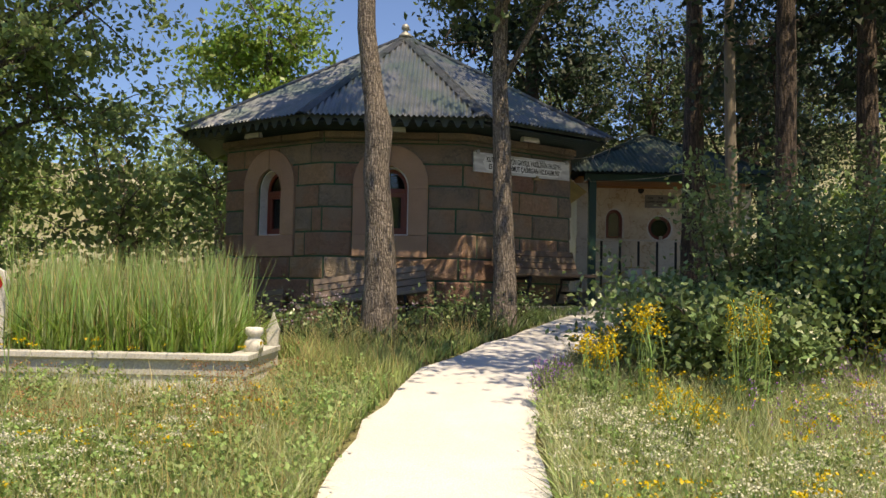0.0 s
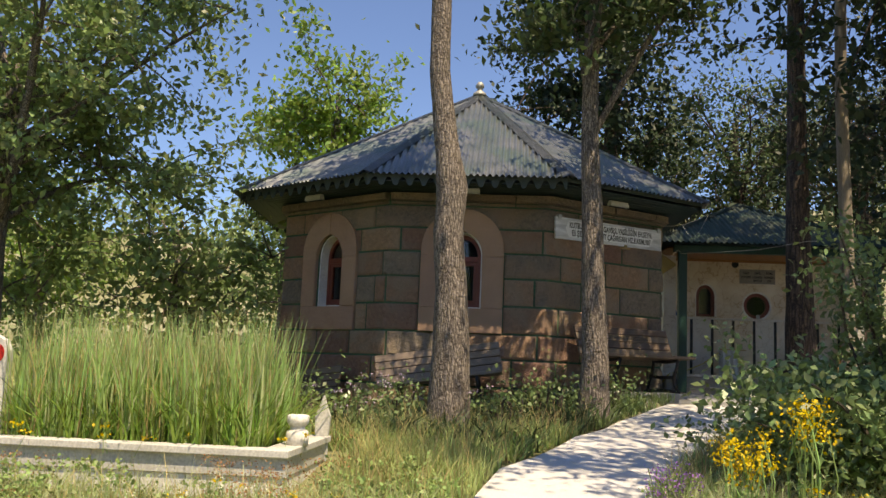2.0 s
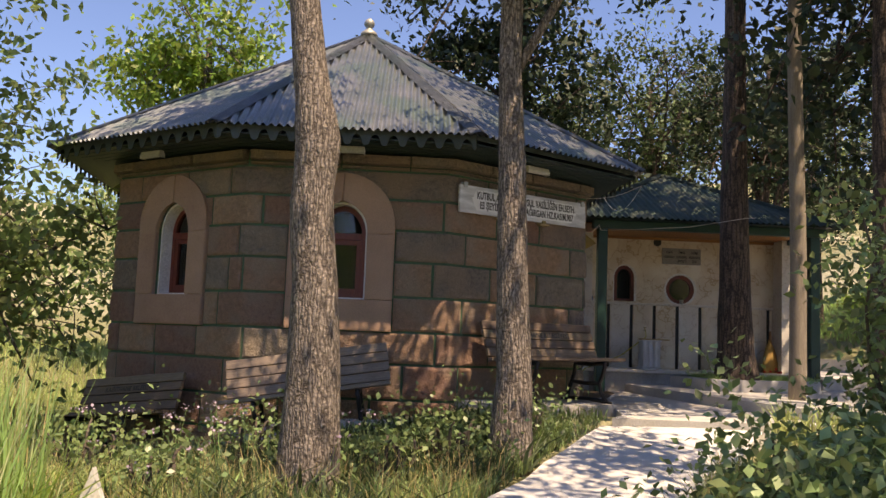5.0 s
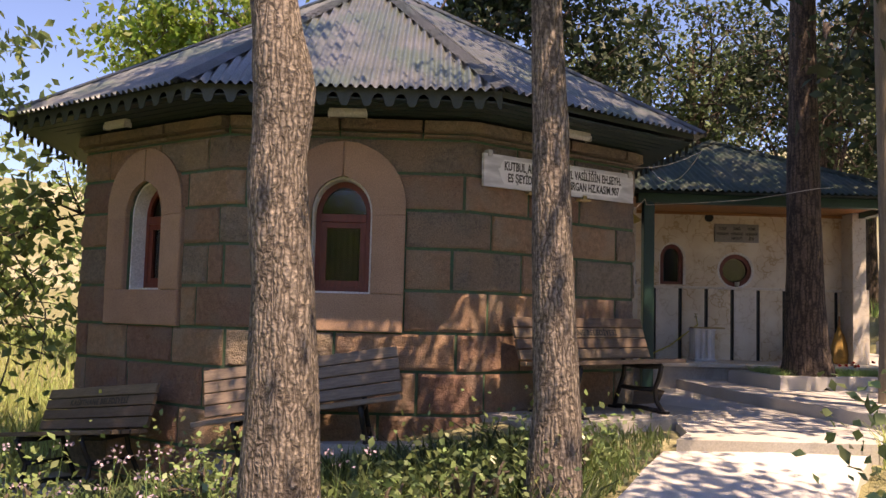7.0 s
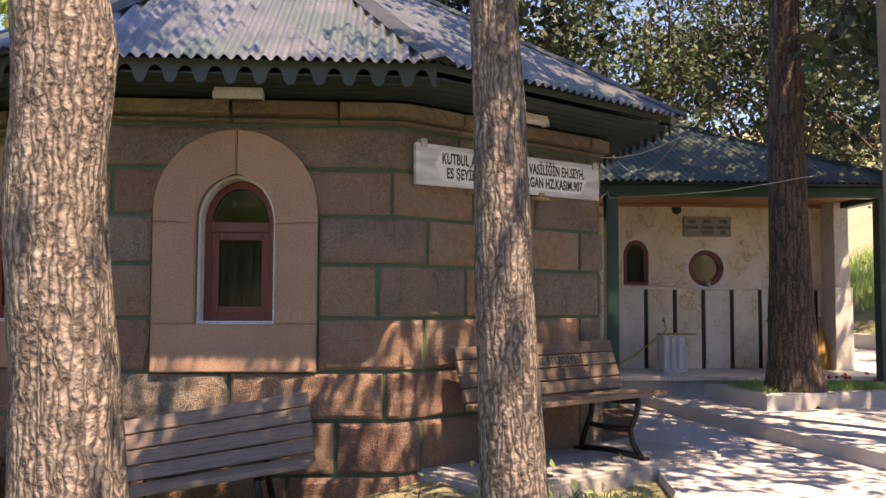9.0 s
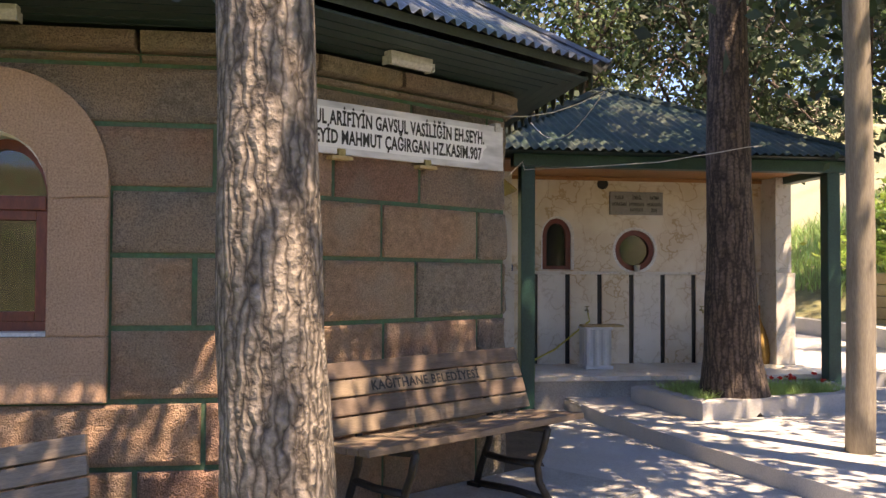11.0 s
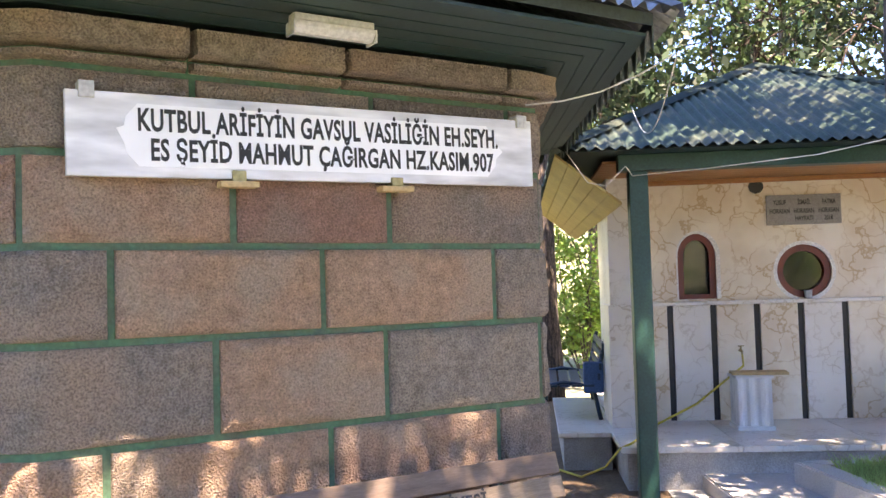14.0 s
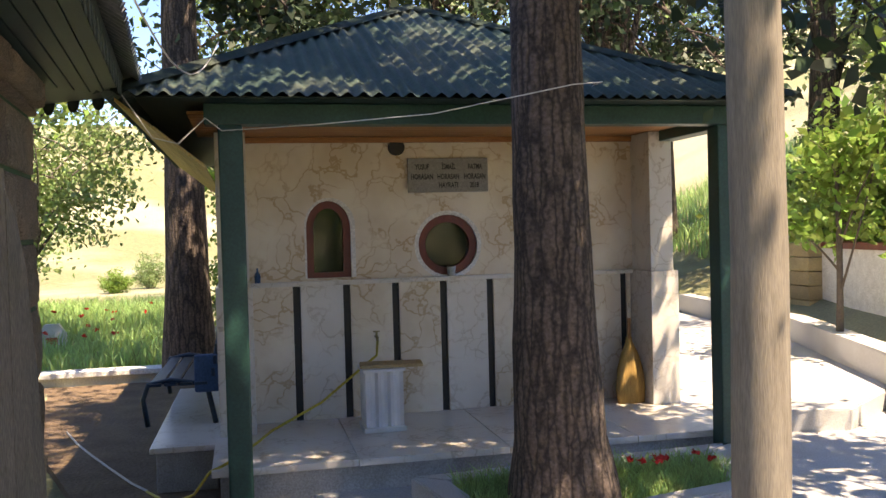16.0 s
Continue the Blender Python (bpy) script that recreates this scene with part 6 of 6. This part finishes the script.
blades("planter_grass", "short grass in the tree bed", 5200, ((3.95, 5.6), (15.1, 16.05)), 0.13, 0.004, M["reed"], 12, 0.6, lambda x, y: y > 15.17 + (x - 4.04) * 0.235 and math.hypot(x - 4.4, y - 15.42) > 0.3, "stuff", lambda x, y: 1.505)


def flowers(name, label, n, area, height, head, per, mat, seed, size=0.02, where=free, spike=0.0, clusters=0, z_of=ground_z):
    """Flowering stems: thin stalks with heads of many small petals."""
    rnd = np.random.default_rng(seed)
    (xa, xb), (ya, yb) = area
    pts = []
    centres = [(rnd.uniform(xa, xb), rnd.uniform(ya, yb)) for _ in range(clusters)]
    verts, faces = [], []
    count = 0
    while count < n:
        if clusters:
            c = centres[rnd.integers(clusters)]
            x, y = rnd.normal(c[0], 0.22), rnd.normal(c[1], 0.22)
        else:
            x, y = rnd.uniform(xa, xb), rnd.uniform(ya, yb)
        if where and not where(x, y):
            continue
        count += 1
        z, h = z_of(x, y), height * rnd.uniform(0.6, 1.2)
        tx, ty = x + rnd.normal(0, 0.05), y + rnd.normal(0, 0.05)
        i = len(verts)
        verts += [(x - 0.002, y, z), (x + 0.002, y, z), (tx + 0.001, ty, z + h), (tx - 0.001, ty, z + h)]
        faces.append((i, i + 1, i + 2, i + 3))
        q = rnd.normal(size=(per, 3)) * head
        if spike:
            q[:, 2] = rnd.uniform(-spike, 0.0, per)
        else:
            q[:, 2] *= 0.35
        pts.append(q + np.array([tx, ty, z + h]))
    root = tagged(new(name, leaf_mesh(name, np.concatenate(pts), size, mat, rnd, flat=1.0, ratio=0.8)), label, "wildflowers", kind="stuff")
    tagged(new(name + "_stalks", mesh_of(name + "_stalks", verts, faces, M["reed"])), "thin green flower stalks", "flower stalks", kind="stuff")
    return root


flowers("rusty_weeds", "rust-coloured seeding weeds in the meadow", 420, ((-5.5, -0.8), (2.6, 6.3)), 0.30, 0.035, 26, M["rust"], 34, 0.012, clusters=16)
flowers("rusty_weeds", "rust-coloured seeding weeds in the meadow", 160, ((1.0, 5.0), (2.8, 5.6)), 0.30, 0.035, 26, M["rust"], 35, 0.012, clusters=8)
flowers("meadow_herbs", "fine-leaved green herbs in the sunny meadow", 2600, ((-6.0, 6.0), (2.2, 6.6)), 0.22, 0.05, 24, M["weed"], 36, 0.026, clusters=160)
flowers("yellow_flowers", "scattered yellow wildflowers in the grass", 620, ((0.7, 5.0), (2.6, 7.0)), 0.36, 0.022, 12, M["yellow"], 21, 0.016, clusters=34)
flowers("yellow_flowers", "scattered yellow wildflowers in the grass", 160, ((-6, -0.6), (2.6, 6.2)), 0.30, 0.02, 10, M["yellow"], 22, 0.015, clusters=22)
flowers("white_flowers", "white umbels in the meadow", 1500, ((0.8, 4.5), (3.0, 6.0)), 0.30, 0.028, 16, M["white_petal"], 23, 0.013, clusters=16)
flowers("white_flowers", "white umbels in the meadow", 480, ((-4.5, -0.6), (2.6, 6.0)), 0.30, 0.026, 14, M["white_petal"], 24, 0.013, clusters=14)
flowers("purple_flowers", "purple flower spikes in the grass", 420, ((2.2, 6.5), (4.5, 8.0)), 0.38, 0.012, 14, M["purple"], 25, 0.014, spike=0.16, clusters=12)
flowers("lilac_flowers", "pale lilac flowers before the tomb", 40, ((-2.6, -0.3), (8.8, 10.8)), 0.46, 0.03, 10, M["lilac"], 26, 0.02, clusters=16)
flowers("grave_flowers", "yellow flowers at the reeds' foot", 60, ((-4.2, -1.7), (6.62, 6.8)), 0.14, 0.02, 14, M["yellow"], 27, 0.02, where=None, clusters=6, z_of=lambda x, y: 0.95)
flowers("poppies", "red poppies in the back meadow", 60, ((-4, 2.0), (21, 29)), 0.45, 0.02, 8, M["red"], 28, 0.05)
flowers("poppies", "red poppies in the tree bed", 7, ((4.9, 5.5), (15.5, 15.9)), 0.2, 0.012, 8, M["red"], 29, 0.035, where=None, z_of=lambda x, y: 1.5)


def flower_plant(label, at, height, radius, heads, mat, seed, spike=0.0, size=0.018):
    rnd = np.random.default_rng(seed)
    t = thing("flower_plant", label, "flowering plant", (at[0], at[1], ground_z(*at)))
    bm = bmesh.new()
    pts, leaves = [], []
    for i in range(heads):
        a, r = rnd.uniform(0, 6.28), radius * math.sqrt(rnd.uniform(0, 1))
        top = Vector((r * math.cos(a), r * math.sin(a), height * rnd.uniform(0.75, 1.08)))
        st = curve_up((0.2 * top.x, 0.2 * top.y, 0), top, 0.02, 3, seed + i)
        tube(bm, st, 0.0035, 4)
        q = rnd.normal(size=(26, 3)) * 0.032
        if spike:
            q = rnd.normal(size=(26, 3)) * 0.012
            q[:, 2] = rnd.uniform(-spike, 0.02, 26)
        pts.append(q + np.array(top))
        leaves.append(np.array([st[1].lerp(st[2], k) for k in rnd.uniform(0, 1, 5)]) + rnd.normal(size=(5, 3)) * 0.03)
    part("stalk", bm, M["reed"], t)
    ob = new("blossom", leaf_mesh("blossom", np.concatenate(pts), size, mat, rnd, 0.8, 0.8))
    ob.parent = t
    ob = new("foliage", leaf_mesh("foliage", np.concatenate(leaves), 0.05, M["leaf_oak"], rnd, 0.5, 0.4))
    ob.parent = t


flower_plant("tall plant with dense golden-yellow blossom by the path", (1.00, 5.65), 0.60, 0.15, 20, M["yellow"], 61)
flower_plant("tall plant with golden-yellow blossom before the shrub", (1.32, 5.75), 0.76, 0.13, 15, M["yellow"], 62)
flower_plant("pale yellow flowering plant beside the shrub", (1.95, 5.6), 0.88, 0.16, 24, M["yellow"], 63, 0.18, 0.014)
flower_plant("bright yellow flower spikes in the grass", (1.35, 4.9), 0.45, 0.2, 26, M["yellow"], 64, 0.1, 0.014)
flower_plant("purple flower spikes at the path's edge", (0.78, 6.35), 0.33, 0.16, 46, M["purple"], 65, 0.22, 0.014)


def umbel_plant(at, height, seed):
    rnd = random.Random(seed)
    t = thing("umbel_plant", "tall thin stalk with a round pale flower head", "flowering plant", (at[0], at[1], ground_z(*at)))
    bm = bmesh.new()
    st = curve_up((0, 0, 0), (rnd.uniform(-0.1, 0.1), rnd.uniform(-0.1, 0.1), height), 0, 8, seed, 0.05)
    tube(bm, st, [0.006 - 0.0004 * i for i in range(9)], 6)
    tips = [st[-1]]
    for i in (3, 5, 6):
        q = st[i] + Vector((rnd.uniform(-0.2, 0.2), rnd.uniform(-0.1, 0.1), 0.22))
        tube(bm, curve_up(st[i], q, 0.02, 4, seed + i), 0.0028, 5)
        tips.append(q)
    part("stalk", bm, M["reed"], t, smooth=True)
    nr = np.random.default_rng(seed)
    for j, q in enumerate(tips):
        d = nr.normal(size=(70, 3))
        d /= np.linalg.norm(d, axis=1)[:, None]
        head = np.array(q) + d * (0.032 if j == 0 else 0.016) * nr.uniform(0.5, 1.0, (70, 1))
        ob = new("flower_head", leaf_mesh("flower_head", head, 0.012, M["pale_grass"], nr, 0.3, 0.7))
        ob.parent = t


for x, y, h, sd in ((-2.28, 4.66, 1.38, 301), (-2.42, 4.3, 1.1, 302), (-2.7, 5.0, 0.95, 303)):
    umbel_plant((x, y), h, sd)

# ---- the tomb's ashlars, last ----
build_tomb_stones()
